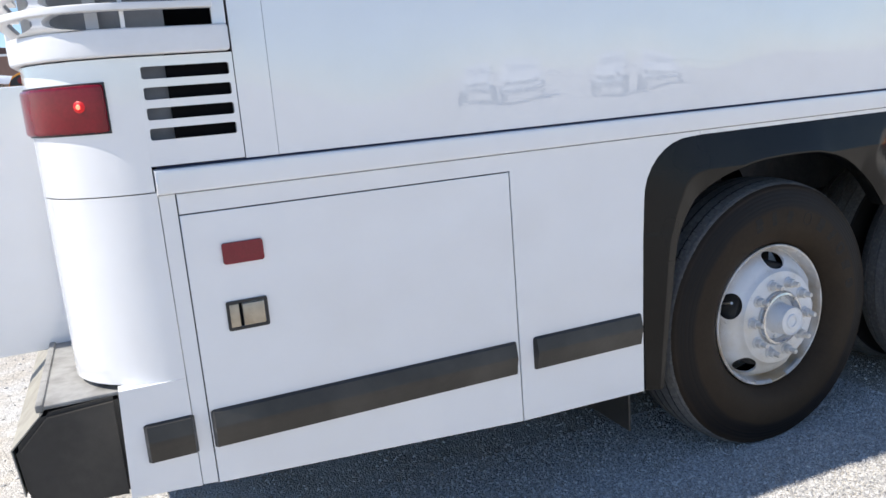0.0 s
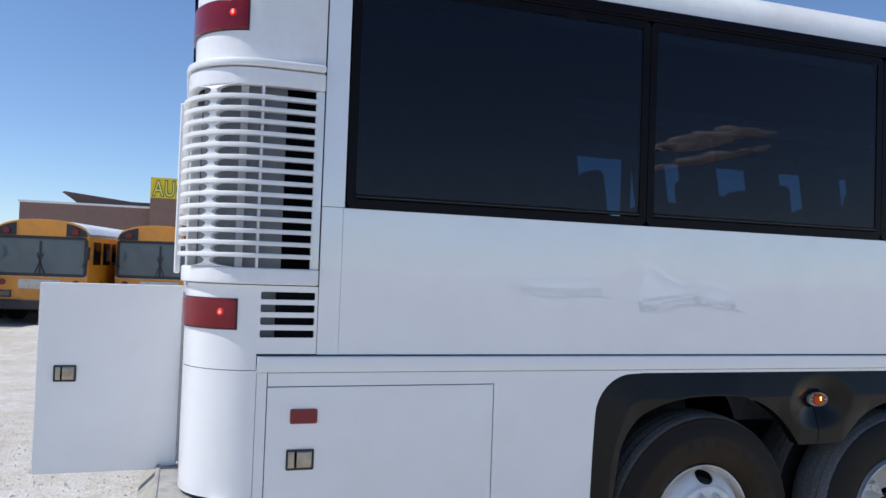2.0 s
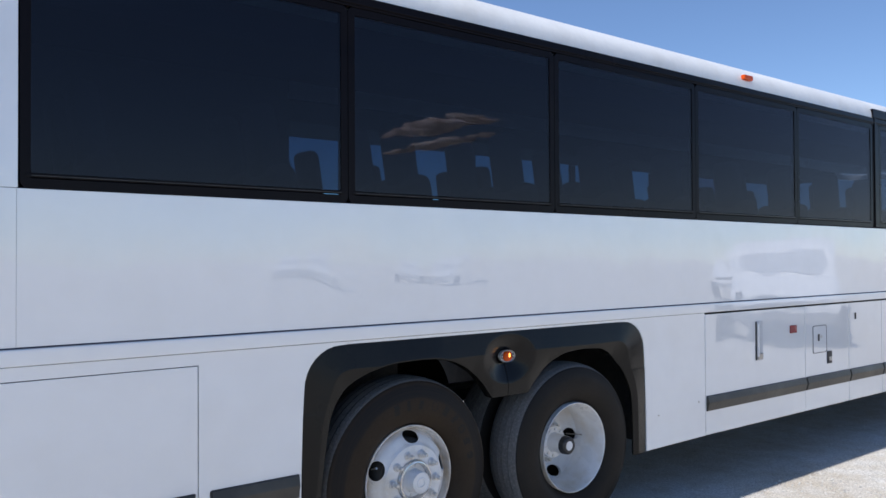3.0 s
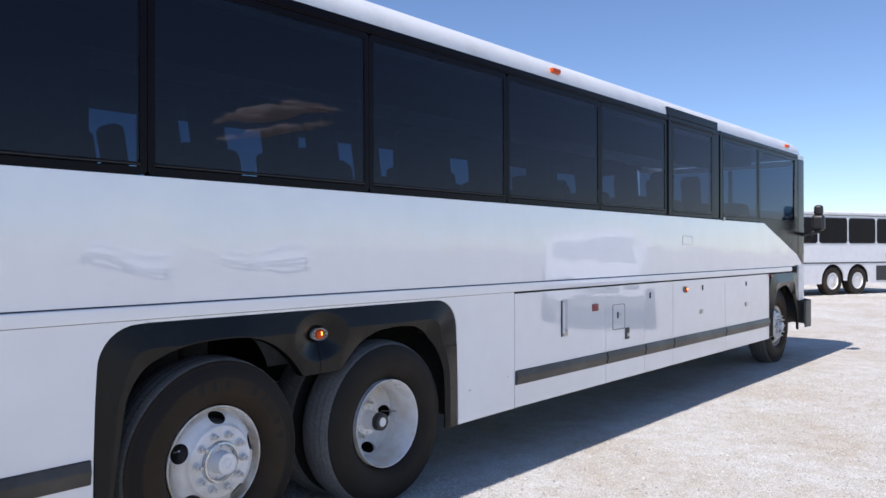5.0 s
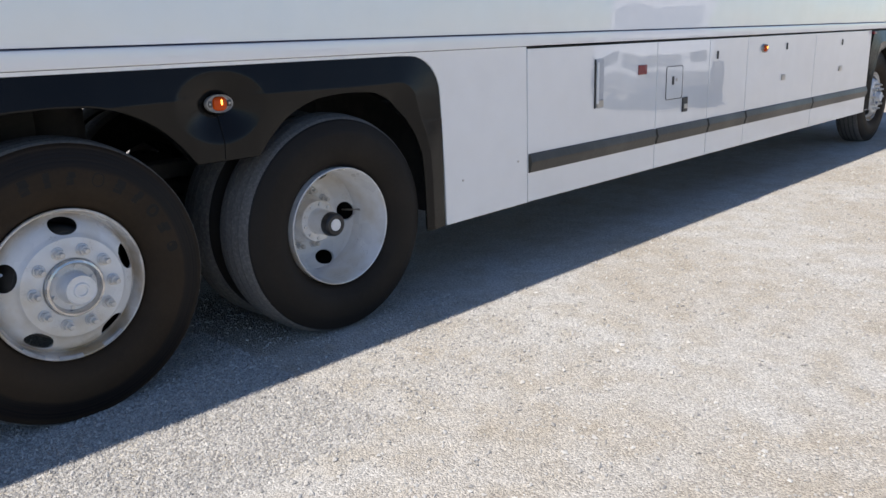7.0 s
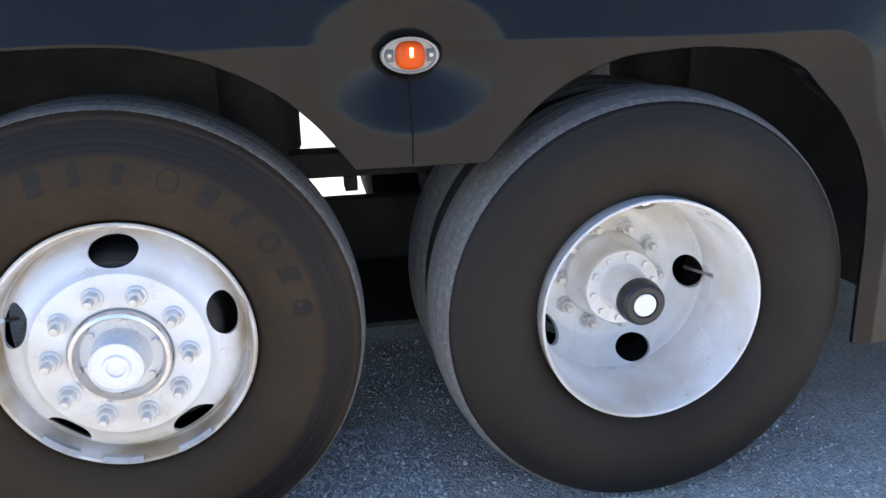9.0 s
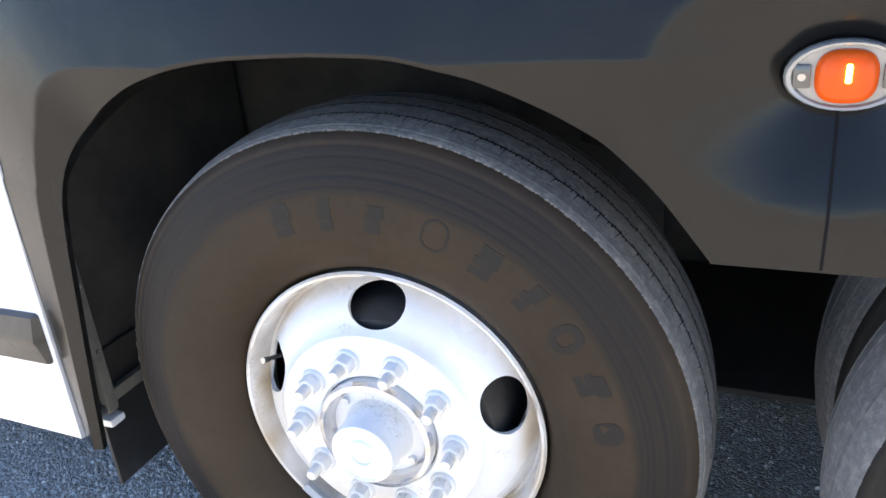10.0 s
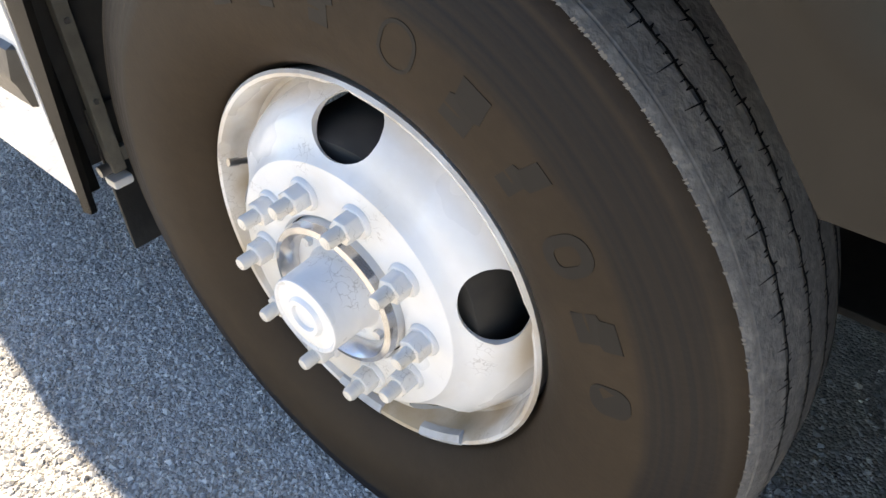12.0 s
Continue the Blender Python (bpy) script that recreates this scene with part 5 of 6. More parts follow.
    def valve():
        p = d * 0.232 + Vector((0, y_v + 0.01, 0))
        q = d * (0.240 if kind == "steer" else 0.246) + Vector((0, y_v - (0.036 if kind == "steer" else 0.105), 0.012))
        bm = rod(p, q, 0.0045, 10)
        rod(q, q + (q - p).normalized() * 0.016, 0.0058, 10, bm=bm)
        return bm

    sub("valve", valve, STEEL, "metal tyre valve")

    def drum():
        return revolve([(0.0, face + 0.03), (0.205, face + 0.03), (0.215, face + 0.07), (0.215, face + 0.22), (0.0, face + 0.24)], 40)

    sub("brake_drum", drum, UNDER)
    return wheel


CACHE = {}
TAG_HUB, DRIVE_HUB = -0.020, 1.203
build_wheel(TAG_HUB, -0.048, "steer", 2.0, hub_z=0.526)
build_wheel(DRIVE_HUB, -0.038, "drive", hub_z=0.520)
build_wheel(FRONT_HUB, 0.0, "steer", hub_z=0.522)
build_wheel(-0.16, WIDE, "steer", 180, False, 0.522)
build_wheel(DRIVE_HUB, WIDE, "drive", 180, False)
build_wheel(FRONT_HUB, WIDE, "steer", 180, False, 0.522)

# underbody
part("axle", rod((TAG_HUB, 0.4, 0.52), (TAG_HUB, WIDE - 0.4, 0.51), 0.06), UNDER, coach)
part("drive_axle", rod((DRIVE_HUB, 0.6, 0.52), (DRIVE_HUB, WIDE - 0.6, 0.51), 0.09), UNDER, coach)
part("front_axle", rod((FRONT_HUB, 0.4, 0.48), (FRONT_HUB, WIDE - 0.4, 0.48), 0.07), UNDER, coach)
part("wheel_well_roof", box(-0.95, 2.30, 0.033, WIDE - 0.03, 1.22, 1.26), UNDER, coach)
part("bay_box", box(2.60, 8.56, 0.034, WIDE - 0.03, 0.43, 1.30), UNDER, coach)
part("bay_bulkhead", box(1.99, 2.02, 0.034, WIDE - 0.03, 0.42, 1.22), UNDER, coach)
part("engine_box", box(-2.24, -0.93, 0.034, WIDE - 0.03, 0.55, 1.30), UNDER, coach)
part("front_box", box(9.98, 10.55, 0.20, WIDE - 0.2, 0.50, 1.35), UNDER, coach)
part("front_well_roof", box(8.56, 9.99, 0.034, WIDE - 0.03, 1.20, 1.30), UNDER, coach)
part("well_liner", box(-0.80, -0.754, 0.028, 0.62, 0.415, 1.22, 0.005), UNDER, coach)
part("suspension_beam", box(-0.40, 1.9, 0.80, 0.92, 0.74, 0.82, 0.01), UNDER, coach)
part("suspension_beam", box(-0.40, 1.9, WIDE - 0.92, WIDE - 0.80, 0.58, 0.67, 0.01), UNDER, coach)
for ax in (0.265, 1.55):
    part("air_spring", rod((ax, 0.86, 0.84), (ax, 0.86, 1.22), 0.13, 24), UNDER, coach)


part("engine_sump", box(-0.90, 0.365, 0.78, 1.82, 0.52, 1.22, 0.05), UNDER, coach)
# slab carried down low, added to block the sunlit ground on the far side
part("cross_tube", box(-0.10, 1.35, 1.42, 1.50, 0.170, 0.530, 0.01), UNDER, coach)
# unseen tray, added to keep the ground beneath it dark
part("stone_guard", box(-0.02, 1.30, 0.72, 1.41, 0.255, 0.275, 0.008), UNDER, coach)
part("bracket_drop", box(0.52, 0.56, 0.80, 0.90, 0.695, 0.74), UNDER, coach)

# mud flap and its bracket behind the tag wheel
part("flap_bracket", box(-0.724, -0.700, 0.072, 0.100, 0.410, 1.000, 0.004), BRACKET, coach, "dusty steel bracket")
for bz in (0.56, 0.71, 0.86):
    part("rivet", rod((-0.702, 0.086, bz), (-0.697, 0.086, bz), 0.005), STEEL, coach)
part("mud_flap", box(-0.736, -0.726, 0.070, 0.460, 0.215, 0.540, 0.003), RUBBER, coach, "black rubber mud flap")
part("flap_rail", box(-0.724, -0.706, 0.100, 0.460, 0.425, 0.455, 0.003), BRACKET, coach)
part("flap_bolt", rod((-0.715, 0.052, 0.420), (-0.715, 0.080, 0.420), 0.011), STEEL, coach)
part("flap_clamp", box(-0.732, -0.694, 0.062, 0.104, 0.380, 0.400, 0.006), WHITE_DULL, coach)
part("well_side_sheet", box(-0.752, -0.738, 0.10, 0.75, 0.45, 1.22, 0.004), UNDER, coach)

# interior and far side
part("far_lower_side", box(-2.25, -0.71, WIDE - 0.025, WIDE, 0.42, 1.99), WHITE, coach)
part("far_lower_side", box(-0.71, 1.885, WIDE - 0.025, WIDE, 1.10, 1.99), WHITE, coach)
part("far_lower_side", box(1.885, 9.96, WIDE - 0.025, WIDE, 0.405, 1.99), WHITE, coach)
part("far_rear_corner", box(-2.55, -1.92, WIDE - 0.03, WIDE, 0.5, SIDE_TOP), WHITE, coach)
part("far_rail", box(-1.92, 9.95, WIDE - 0.03, WIDE, 2.99, SIDE_TOP), BAND, coach)
part("cabin_floor", box(-2.2, 10.2, 0.04, WIDE - 0.04, 1.32, 1.36), INTERIOR, coach)
for y0, y1 in ((0.06, 0.72), (WIDE - 0.72, WIDE - 0.06)):
    part("luggage_rack", box(-1.85, 8.1, y0, y1, 2.74, 2.92, 0.03), INTERIOR, coach)
# unseen box, lengthened forwards to block daylight from the far rear windows
part("lavatory", box(-1.85, -0.06, 1.45, WIDE - 0.05, 1.36, 3.0, 0.01), INTERIOR, coach)
part("rear_bulkhead", box(-1.99, -1.93, 0.05, WIDE - 0.05, 1.36, 3.04), INTERIOR, coach)


def seat_mesh():
    bm = box(0.0, 0.46, 0.0, 0.92, 0.34, 0.48, 0.05, 3)
    for s in (0, 1):
        own = box(-0.06, 0.07, 0.46 * s + 0.005, 0.46 * s + 0.455, 0.44, 0.84, 0.06, 3)
        box(-0.06, 0.07, 0.46 * s + 0.115, 0.46 * s + 0.345, 0.76, 1.17, 0.055, 3, bm=own)
        bmesh.ops.transform(own, matrix=Matrix.Translation((-0.02, 0, 0.0)) @ Matrix.Rotation(radians(-9), 4, "Y"), verts=list(own.verts))
        merged(bm, own)
    box(0.10, 0.36, 0.06, 0.86, 0.0, 0.36, 0.01, bm=bm)
    return mesh_from("passenger_seat", bm, SEAT_CLOTH)


SEAT = seat_mesh()
for k in range(12):
    for y in (0.10, WIDE - 1.02):
        if k == 11 or (y > 1 and k < 2):
            continue
        ob = new("passenger_seat", SEAT)
        ob.parent = coach
        ob.matrix_basis = pose(-1.425 + 0.835 * k + (0.19 if y > 1 else 0.0), y, 1.36)
        ob["label"] = "dark cloth passenger seat pair"
part("driver_seat", box(8.75, 9.20, 0.45, 0.95, 1.36, 2.30, 0.08, 3), SEAT_CLOTH, coach)


# ---- the yard around ----
def simple_wheel(parent, x, y, z, r, inward, mat_rim):
    w = part("wheel", revolve([(0.0, -0.02 * inward), (r * 0.52, 0.0), (r * 0.56, -0.03 * inward), (r * 0.60, -0.03 * inward)], 24, centre=(x, z)), mat_rim, parent)
    t = new("tyre", mesh_from("tyre", revolve([(r * 0.58, -0.02 * inward), (r * 0.8, -0.045 * inward), (r * 0.97, -0.02 * inward), (r, 0.01 * inward), (r, 0.24 * inward), (r * 0.6, 0.25 * inward)], 32, centre=(x, z)), TYRE))
    t.parent = w
    w.location.y = y
    return w


def far_coach(at):
    """An older coach seen from its side: local x towards its rear, y = 0 its visible side."""
    c = thing("parked_coach", at, "older white motor coach with dark windows, parked across the yard", "bus")
    length0, rear, top = -10.6, 2.66, 2.90
    arches = []
    for wx in (-1.32, 0.0):
        arches += [(wx + 0.59 * math.cos(radians(a)), 0.50 + 0.59 * math.sin(radians(a))) for a in range(180, -1, -12)]
    side = [(length0, 0.40), (-1.92, 0.40)] + arches + [(0.60, 0.40), (rear - 0.35, 0.40), (rear - 0.02, 0.62), (rear, 0.9), (rear, 2.35), (rear - 0.12, top - 0.06), (length0, top - 0.06)]
    part("body_side", plate(side, 0.0, 0.04), WHITE_DULL, c)
    part("roof", box(length0, rear - 0.12, 0.02, 2.5, top - 0.06, top + 0.06, 0.05, 3), ROOF_WHITE, c)
    part("body_core", box(length0 + 0.05, rear - 0.05, 0.06, 2.5, 1.12, top - 0.07), WHITE_DULL, c)
    part("rear_end", box(rear - 0.05, rear + 0.06, 0.05, 2.5, 0.75, 2.30, 0.04, 3), WHITE_DULL, c)
    part("rear_bumper", box(rear - 0.12, rear + 0.14, 0.0, 2.5, 0.42, 0.66, 0.03), BLACK_PLASTIC, c)
    part("belt_stripe", box(length0, rear - 0.02, -0.012, 0.0, 1.115, 1.155), BLACK_PLASTIC, c)
    part("gutter_line", box(length0, rear - 0.14, -0.015, 0.0, 2.80, 2.825), BRACKET, c)
    x = 1.99
    for k in range(7):
        w = 0.97 if k == 0 else 1.45
        f = part("window", plate(rounded_rect(x - w, x, 1.82, 2.73, 0.12), -0.012, 0.0, 0.004), BLACK_PLASTIC, c)
        pane = new("pane", mesh_from("pane", plate(rounded_rect(x - w + 0.03, x - 0.03, 1.85, 2.70, 0.10), -0.018, -0.012), BAND))
        pane.parent = f
        x -= w + 0.08
    part("rear_cap", plate([(2.06, 1.78), (2.62, 1.78), (2.60, 2.36), (2.52, 2.78), (2.06, 2.78)], -0.02, 0.0, 0.008), WHITE_DULL, c)
    part("rear_step_trim", box(1.98, rear - 0.03, -0.016, 0.0, 1.745, 1.775), BLACK_PLASTIC, c)
    vent = part("side_vent", box(1.54, 1.96, -0.010, 0.0, 1.20, 1.48, 0.004), BLACK_PLASTIC, c)
    for k in range(4):
        part("vent_slat", box(1.57, 1.93, -0.018, -0.010, 1.235 + 0.065 * k, 1.250 + 0.065 * k), BRACKET, vent)
    part("engine_grille", box(0.98, 1.80, -0.014, 0.0, 0.48, 1.02, 0.01), BLACK_PLASTIC, c)
    louvres = part("louvre_panel", box(1.84, 2.46, -0.010, 0.0, 0.46, 1.04, 0.006), BRACKET, c)
    for k in range(5):
        part("louvre_slat", box(1.85, 2.45, -0.034, -0.010, 0.485 + 0.112 * k, 0.560 + 0.112 * k, 0.006), WHITE_DULL, louvres)
    for wx in (-1.32, 0.0):
        simple_wheel(c, wx, 0.05, 0.495, 0.495, 1, RIM)
    part("underbody", box(length0 + 0.2, rear - 0.2, 0.45, 2.2, 0.40, 1.11), UNDER, c)
    return c


far_coach(pose(28.35, 3.18, 0, 0, 0, -23.6))


def school_bus(at, first):
    """A flat-fronted school bus: local x across, y = 0 its face, y to its rear."""
    b = thing("school_bus", at, "yellow-orange flat-fronted school bus with a white roof, parked in a row", "school bus", "row of school buses")
    w, h, ln = 1.20, 3.02, 11.0

    def arch(x):
        return 2.55 + 0.47 * math.sqrt(max(0.0, 1 - abs(x / (w + 0.02)) ** 2.6))

    xs = np.linspace(-w, w, 21)
    face = [(-w, 0.55), (w, 0.55), (w, 1.10)] + [(w, 2.55)] + [(float(x), arch(float(x))) for x in reversed(xs[1:-1])] + [(-w, 2.55)]
    part("front", plate(face, 0.0, 0.06, 0.015), SCHOOL, b)
    part("body_side", box(w - 0.03, w, 0.06, ln, 0.55, 2.55), SCHOOL, b)
    part("body_side", box(-w, -w + 0.03, 0.06, ln, 0.55, 2.55), SCHOOL, b)
    bm = bmesh.new()
    cols = [[bm.verts.new((float(x), y, arch(float(x)) - (0.0 if y > 0.5 else 0.03))) for x in xs] for y in (0.062, 0.8, 3, 6, 9, ln)]
    for a, c in zip(cols, cols[1:]):
        for i in range(len(a) - 1):
            bm.faces.new((a[i], a[i + 1], c[i + 1], c[i]))
    bmesh.ops.recalc_face_normals(bm, faces=list(bm.faces))
    part("roof", bm, ROOF_WHITE, b, "white painted roof")
    ws = part("windshield", plate(rounded_rect(-1.10, 1.10, 1.42, 2.48, 0.12), -0.012, 0.0, 0.004), BUS_GLASS, b, "grey-blue two-part windshield")
    part("windshield_surround", framed(-1.18, 1.18, 1.38, 2.54, 0.09, 0.12, -0.016, 0.0), BLACK_PLASTIC, b)
    part("windshield_post", box(-0.03, 0.03, -0.022, -0.012, 1.44, 2.40), BLACK_PLASTIC, ws)
    for s in (-1, 1):
        part("wiper", rod((s * 0.12, -0.03, 1.46), (s * 0.22 - 0.3 * s, -0.03, 2.05), 0.012), BLACK_PLASTIC, ws)
    part("visor_panel", plate([(-1.16, 2.55)] + [(float(x), arch(float(x)) - 0.06) for x in np.linspace(-1.12, -0.62, 6)] + [(-0.62, 2.55)], -0.008, 0.0), BLACK_PLASTIC, b)
    part("visor_panel", plate([(0.62, 2.55)] + [(float(x), arch(float(x)) - 0.06) for x in np.linspace(0.62, 1.12, 6)] + [(1.16, 2.55)], -0.008, 0.0), BLACK_PLASTIC, b)
    for s in (-1, 1):
        part("warning_lamp", rod((s * 0.86, -0.05, 2.68), (s * 0.86, 0.0, 2.68), 0.09, 20), RED_LENS, b)
        part("turn_signal", rod((s * 0.92, -0.03, 1.20), (s * 0.92, 0.0, 1.20), 0.09, 18), RED_REFLECTOR, b)
        part("headlamp", box(s * 0.86 - 0.15, s * 0.86 + 0.15, -0.03, 0.0, 0.80, 0.94, 0.02), CLEAR_LENS, b)
        part("headlamp_rim", box(s * 0.86 - 0.19, s * 0.86 + 0.19, -0.018, 0.0, 0.77, 0.97, 0.02), BLACK_PLASTIC, b)
    part("grille_panel", box(-0.52, 0.52, -0.015, 0.0, 1.02, 1.30, 0.006), STEEL, b)
    part("front_bumper", box(-1.22, 1.22, -0.18, 0.02, 0.42, 0.70, 0.04), BLACK_PLASTIC, b)
    part("trim_line", box(-1.2, 1.2, -0.012, 0.0, 1.37, 1.40), STEEL, b)
    for s in (-1, 1):
        y = 0.35
        for k in range(9):
            wd = 0.55
            part("side_window", box(s * w - 0.012, s * w + 0.012, y, y + wd, 1.75, 2.42, 0.01), BAND, b)
            y += wd + 0.18
        part("side_stripe", box(s * w - 0.008, s * w + 0.008, 0.1, ln, 1.10, 1.17), BLACK_PLASTIC, b)
        part("cross_mirror", rod((s * 1.30, -0.35, 1.9), (s * 1.30, -0.30, 2.25), 0.05, 12), BLACK_PLASTIC, b)
        part("mirror_arm", rod((s * 1.30, -0.33, 1.9), (s * 1.05, 0.0, 1.7), 0.015), BLACK_PLASTIC, b)
        for wy in (1.8, 8.2):
            t = part("wheel", revolve([(0.0, 0.0), (0.30, 0.0), (0.50, 0.02), (0.50, -0.24), (0.0, -0.24)], 24), TYRE, b)
            t.matrix_basis = pose(s * (w - 0.02), wy, 0.50, 0, 0, 90 * s)
    part("underbody", box(-1.0, 1.0, 0.1, ln - 0.2, 0.45, 0.9), UNDER, b)
    return b


first_bus = school_bus(pose(-6.15, 19.0, 0, 0, 0, -13) @ Matrix.Diagonal((1, 1, 0.905, 1)), True)
for bx, by, rz in ((-9.10, 18.6, -13), (-3.25, 19.6, -12.5), (-0.30, 20.3, -13), (-12.1, 17.9, -13)):
    copy_thing(first_bus, pose(bx, by, 0, 0, 0, rz))


def auction_hall():
    hall = thing("commercial_building", pose(0, 66, 0), "low brown stucco commercial building with a yellow rooftop sign", "building")
    part("front_wall", box(-15.5, 40, 0, 0.4, 0, 6.15), BRICK, hall)
    part("roof_edge", box(-15.6, 40, -0.1, 0.5, 6.15, 6.32), WHITE_DULL, hall)
    part("side_wall", box(-15.5, -15.1, 0.4, 30, 0, 6.15), BRICK, hall)
    part("canopy", plate([(-12.9, 7.35), (-12.7, 7.45), (-7.4, 6.85), (-1.5, 6.80), (-1.5, 6.5), (-11.5, 6.35), (-12.2, 6.9)], 3.0, 9.0), BRICK, hall, "raked brown roof canopy")
    part("sign_tower", box(-5.7, 4.0, -0.6, 2.0, 0, 7.05), BRICK, hall)
    board = part("sign_board", box(-5.7, 4.0, -0.75, -0.6, 7.05, 8.75), SIGN_YELLOW, hall, "yellow sign board")
    for kind, offset, y, mat_ in (("letter_edge", 0.07, -0.78, SIGN_DARK), ("letters", 0.0, -0.83, SIGN_PALE)):
        font = bpy.data.curves.new("sign_" + kind, "FONT")
        font.body, font.size, font.extrude, font.offset, font.align_x = "AUCT", 1.85, 0.02, offset, "LEFT"
        font.space_character = 1.12
        tmp = new("tmp_text", font)
        bpy.context.view_layer.update()
        me = bpy.data.meshes.new_from_object(tmp.evaluated_get(bpy.context.evaluated_depsgraph_get()))
        bpy.data.objects.remove(tmp)
        me.materials.append(mat_)
        letters = new("sign_" + kind, me)
        letters.parent = board
        letters.matrix_basis = pose(-5.5, y, 7.22, 90, 0, 0) @ Matrix.Diagonal((0.66, 1, 1, 1))
        letters["label"] = "dark edge of the sign lettering" if offset else "pale yellow sign lettering"
    for px in (-1.6, -0.2):
        part("mast", rod((px, 0.5, 8.7), (px, 0.5, 9.9), 0.06), STEEL, hall)
    part("mast", rod((-1.6, 0.5, 9.8), (-0.2, 0.5, 9.8), 0.05), STEEL, hall)


auction_hall()


def box_van(at, label):
    """A white box van: local y = 0 its face."""
    v = thing("delivery_van", at, label, "van", "vehicles across the yard")
    part("cargo_body", box(-0.98, 0.98, 1.94, 5.6, 0.5, 2.12, 0.07, 3), WHITE, v)
    nose = [(0.0, 0.5), (0.0, 0.95), (0.12, 1.08), (0.95, 1.36), (1.50, 1.88), (1.96, 2.10), (1.96, 0.5)]
    bm = bmesh.new()
    rows = [[bm.verts.new((x, y, z)) for y, z in nose] for x in (-1.0, -0.9, 0.9, 1.0)]
    for r_, inset in ((rows[0], 0.06), (rows[3], 0.06)):
        for q in r_:
            q.co.z -= inset * (q.co.z > 0.6)
    for p, q in zip(rows, rows[1:]):
        for k in range(len(nose)):
            m = (k + 1) % len(nose)
            bm.faces.new((p[k], p[m], q[m], q[k]))
    bm.faces.new(rows[0])
    bm.faces.new(list(reversed(rows[-1])))
    bmesh.ops.recalc_face_normals(bm, faces=list(bm.faces))
    part("cab", bm, WHITE, v)
    glass = box(-0.82, 0.82, -0.01, 0.01, 0.05, 0.70, 0.008)
    part("windshield", glass, PALE_GLASS, v, at=pose(0, 0.944, 1.368, -46.6, 0, 0))
    for s in (-1, 1):
        part("side_window", box(s * 0.985 - 0.006, s * 0.985 + 0.006, 1.9, 5.2, 1.42, 1.92, 0.004), PALE_GLASS, v)
    part("grille", box(-0.5, 0.5, -0.01, 0.02, 0.72, 0.92), STEEL, v)
    part("bumper", box(-1.0, 1.0, -0.12, 0.05, 0.42, 0.66, 0.03), STEEL, v)
    for s in (-1, 1):
        part("headlamp", box(s * 0.74 - 0.14, s * 0.74 + 0.14, -0.015, 0.03, 0.80, 1.0, 0.02), CLEAR_LENS, v)
        for wy in (0.8, 5.0):
            t = part("wheel", revolve([(0.0, 0.0), (0.22, 0.0), (0.38, 0.02), (0.38, -0.22), (0.0, -0.22)], 20), TYRE, v)
            t.matrix_basis = pose(s * 1.0, wy, 0.38, 0, 0, 90 * s)
    return v


van = box_van(pose(11.9, -4.55, 0, 0, 0, 241), "white passenger van parked across the yard")
for vx, vy, rz in ((24.0, -12.6, 245), (33.0, -17.5, 238), (19.6, -42.6, 210), (22.0, -41.3, 211), (26.2, -38.4, 219), (28.6, -36.6, 221)):
    copy_thing(van, pose(vx, vy, 0, 0, 0, rz))


# ---- far off ----
def distant_shed():
    shed = thing("storage_shed", pose(96, 27.5, 0, 0, 0, -65), "low pale storage shed with a grey pitched roof", "building")
    part("wall", box(-14, 14, 0, 8, 0, 3.1), WHITE_DULL, shed)
    bm = bmesh.new()
    ends = [[bm.verts.new((x, y, z)) for y, z in ((-0.5, 3.05), (4, 4.7), (8.5, 3.05), (4, 4.5))] for x in (-14.4, 14.4)]
    for k in range(4):
        bm.faces.new((ends[0][k], ends[0][(k + 1) % 4], ends[1][(k + 1) % 4], ends[1][k]))
    for e in ends:
        bm.faces.new(e)
    bmesh.ops.recalc_face_normals(bm, faces=list(bm.faces))
    part("roof", bm, FILTER, shed)
    for x in (-9, -3, 3, 9):
        part("roller_door", box(x - 1.6, x + 1.6, -0.05, 0.0, 0.0, 2.6), FILTER_POST, shed)


def leafy_tree(at):
    tree = thing("yard_tree", at, "small dark green leafy tree beside the shed", "tree")
    rng = random.Random(31)
    bm = rod((0, 0, 0), (0.1, 0, 2.6), 0.16, 10, r2=0.10)
    for k in range(7):
        a = k * 0.9
        rod((0.05, 0, 1.7 + 0.12 * k), (1.2 * math.cos(a), 1.2 * math.sin(a), 3.0 + 0.25 * k), 0.06, 7, bm=bm, r2=0.02)
    part("trunk", bm, BRACKET, tree)
    bm = bmesh.new()
    for k in range(1500):
        while True:
            p = Vector((rng.uniform(-1, 1), rng.uniform(-1, 1), rng.uniform(-1, 1)))
            if 0.35 < p.length < 1.0 + 0.15 * math.sin(5 * p.x + 3 * p.z):
                break
        c = Vector((p.x * 1.9, p.y * 1.9, 3.9 + p.z * 1.6))
        u = Vector((rng.uniform(-1, 1), rng.uniform(-1, 1), rng.uniform(-1, 1))).normalized()
        w = u.orthogonal().normalized() * 0.09
        bm.faces.new([bm.verts.new(c + q) for q in (-u * 0.2, w, u * 0.2, -w)])
    part("crown", bm, LEAF, tree)


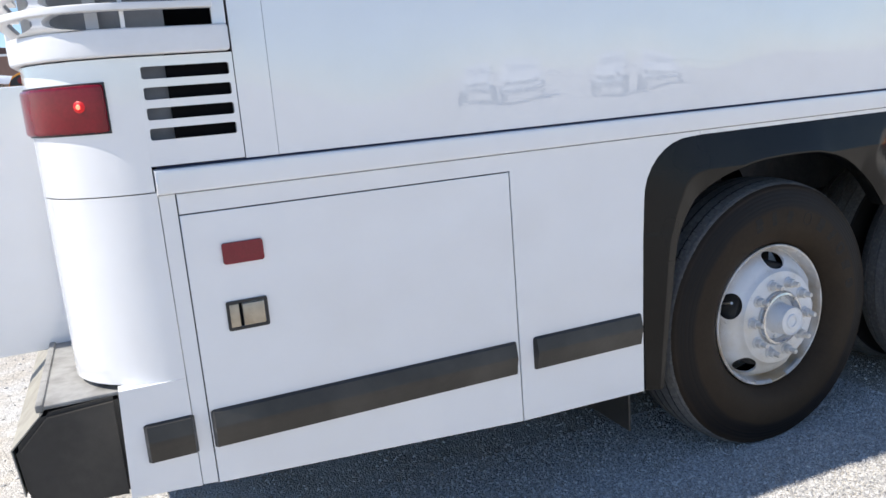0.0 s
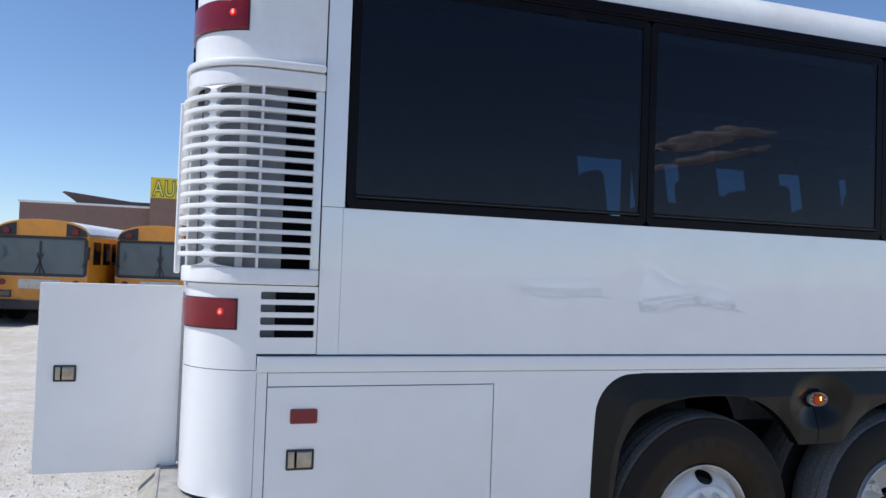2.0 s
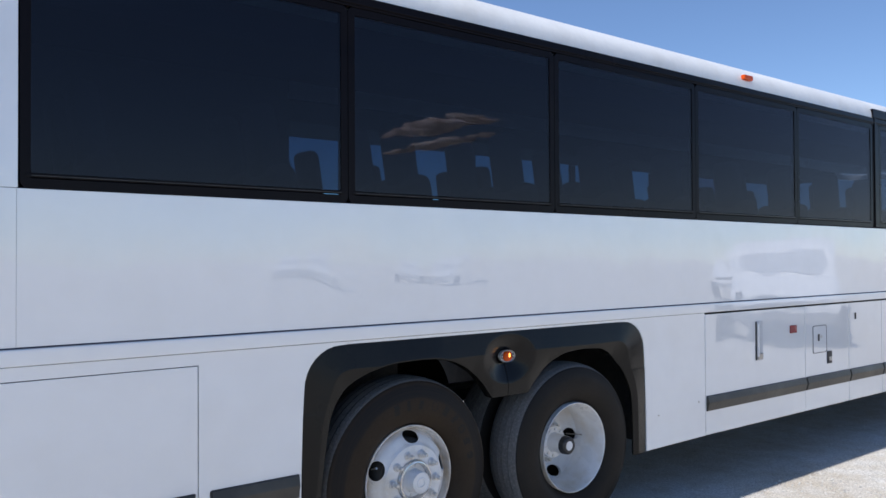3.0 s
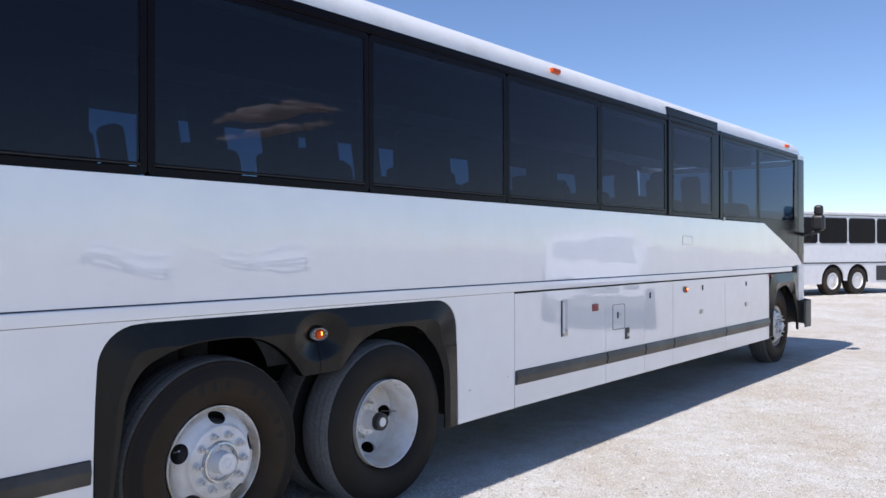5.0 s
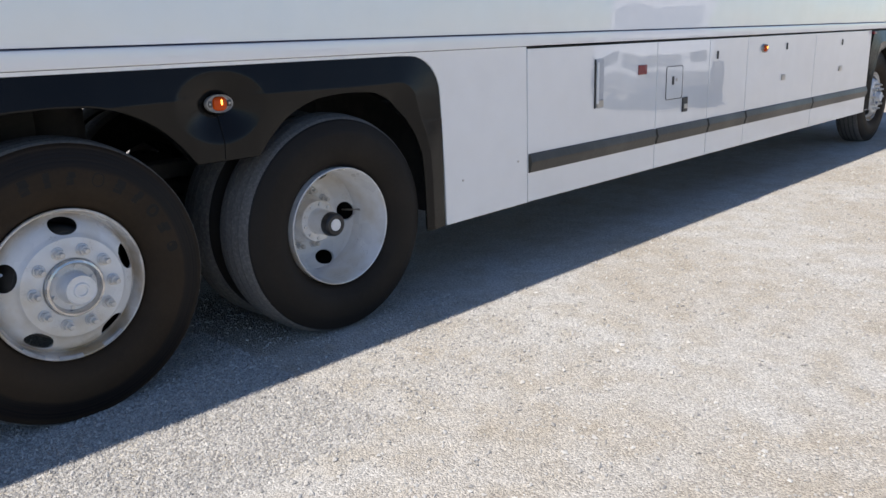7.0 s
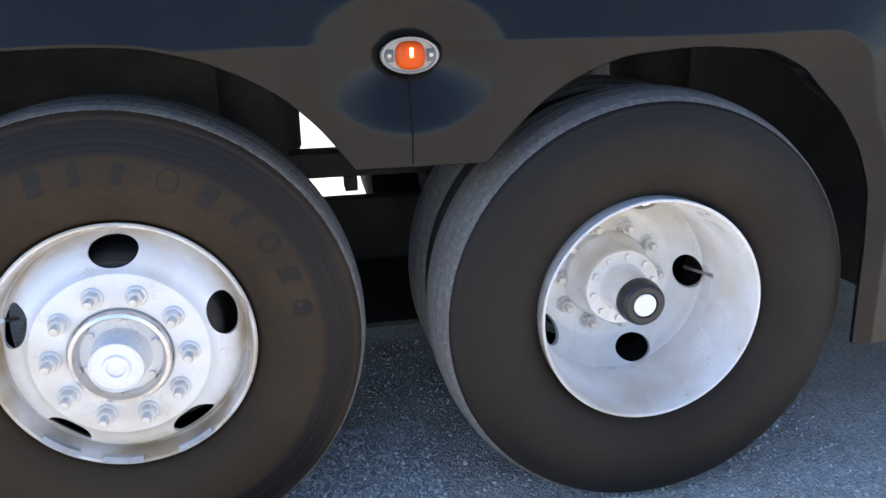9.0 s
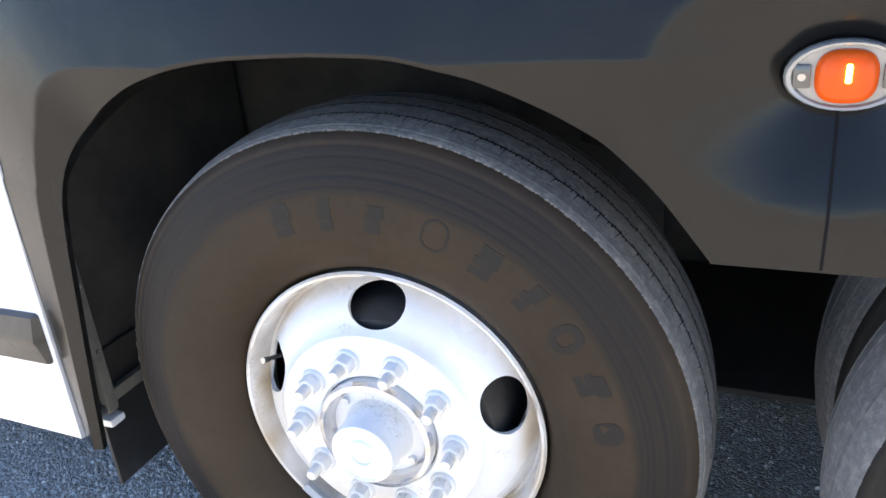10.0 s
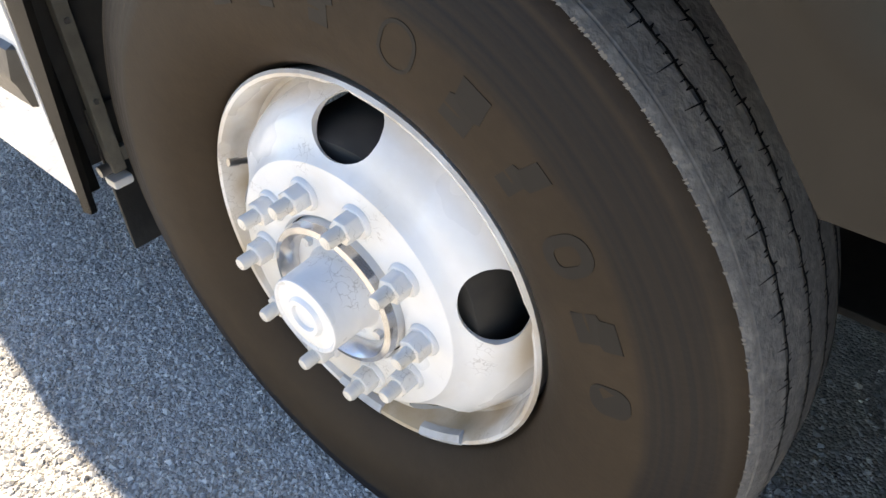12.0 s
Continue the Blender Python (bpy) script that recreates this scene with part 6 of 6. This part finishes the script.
def wispy_cloud():
    """A thin fair-weather cloud over the yard's other side."""
    rng = random.Random(12)
    bm = bmesh.new()
    for k in range(130):
        u = rng.uniform(-1, 1)
        wisp = rng.choice((0, 0, 1))
        across = u * 62
        up = 10 * (1 - u * u) * rng.uniform(-0.2, 1.0) + 0.13 * across if not wisp else -14 + 0.20 * across * rng.uniform(0.7, 1.0)
        size = rng.uniform(3, 7) * (1.15 - abs(u)) + 1
        own = bmesh.new()
        bmesh.ops.create_icosphere(own, subdivisions=2, radius=1.0)
        bmesh.ops.transform(own, matrix=Matrix.Translation((across, rng.uniform(-8, 8), up)) @ Matrix.Diagonal((size * 1.9, size, size * 0.58, 1)), verts=list(own.verts))
        merged(bm, own)
    ob = new("cloud", mesh_from("cloud", bm, CLOUD))
    ob.matrix_basis = pose(553, -728, 158, 0, 0, 37) @ Matrix.Diagonal((1.1, 1, 1.25, 1))
    tagged(ob, "thin wispy white cloud low in the clear sky", "cloud", kind="structure")


distant_shed()
leafy_tree(pose(92.5, 19.5, 0))
wispy_cloud()


# ---- loose stones on the yard, nearest the walk ----
def pebbles(name, count, x0, x1, y0, y1, size0, size1, seed, label, mat_):
    rng = np.random.default_rng(seed)
    base = np.array([(1, 0, 0), (0, 1, 0), (-1, 0, 0), (0, -1, 0), (0, 0, 1), (0, 0, -1)], float)
    tri = np.array([(0, 1, 4), (1, 2, 4), (2, 3, 4), (3, 0, 4), (1, 0, 5), (2, 1, 5), (3, 2, 5), (0, 3, 5)])
    size = rng.uniform(size0, size1, count) * rng.choice([0.6, 1.0, 1.0, 1.5], count)
    shape = base[None] * (size[:, None] * rng.uniform(0.6, 1.2, (count, 3)))[:, None, :] * np.array([1, 1, 0.7]) + rng.normal(0, 0.18, (count, 6, 3)) * size[:, None, None]
    ang = rng.uniform(0, 6.28, count)
    c, s = np.cos(ang)[:, None], np.sin(ang)[:, None]
    xy = np.stack((shape[..., 0] * c - shape[..., 1] * s, shape[..., 0] * s + shape[..., 1] * c), -1)
    pos = np.stack((rng.uniform(x0, x1, count), rng.uniform(y0, y1, count)), -1)
    verts = np.concatenate((xy + pos[:, None, :], (shape[..., 2] + (size * 0.25)[:, None])[..., None]), -1).reshape(-1, 3)
    faces = (tri[None] + (np.arange(count) * 6)[:, None, None]).reshape(-1, 3)
    me = bpy.data.meshes.new(name)
    me.from_pydata(verts.tolist(), [], faces.tolist())
    me.materials.append(mat_)
    tagged(new(name, me), label, "gravel", kind="stuff")


def pebble_material(name, dark, pale):
    m = bpy.data.materials.new(name)
    m.use_nodes = True
    n, l = m.node_tree.nodes, m.node_tree.links
    b = n["Principled BSDF"]
    b.inputs["Roughness"].default_value = 0.9
    geo, ramp = n.new("ShaderNodeNewGeometry"), n.new("ShaderNodeValToRGB")
    ramp.color_ramp.elements[0].color, ramp.color_ramp.elements[1].color = dark, pale
    l.new(geo.outputs["Random Per Island"], ramp.inputs[0])
    l.new(ramp.outputs[0], b.inputs["Base Color"])
    return m


MIXED = pebble_material("mixed_pebble", (0.27, 0.265, 0.255, 1), (0.64, 0.625, 0.59, 1))
PALE = pebble_material("pale_pebble", (0.34, 0.33, 0.31, 1), (0.62, 0.61, 0.575, 1))
pebbles("gravel_close", 80000, -1.7, 0.7, -0.85, 0.55, 0.0028, 0.0056, 4, "fine grey gravel in the shade of the coach", MIXED)
pebbles("gravel_near", 24000, -2.6, 1.9, -0.9, 1.2, 0.003, 0.0065, 1, "fine pale gravel beside the rear wheels", MIXED)
pebbles("gravel_yard", 30000, -4.6, 9.0, -3.2, -0.2, 0.003, 0.009, 2, "scattered pale stones on the yard", PALE)
pebbles("gravel_rear", 9000, -7.0, -2.4, -0.6, 6.0, 0.004, 0.010, 3, "scattered pale stones behind the coach", PALE)
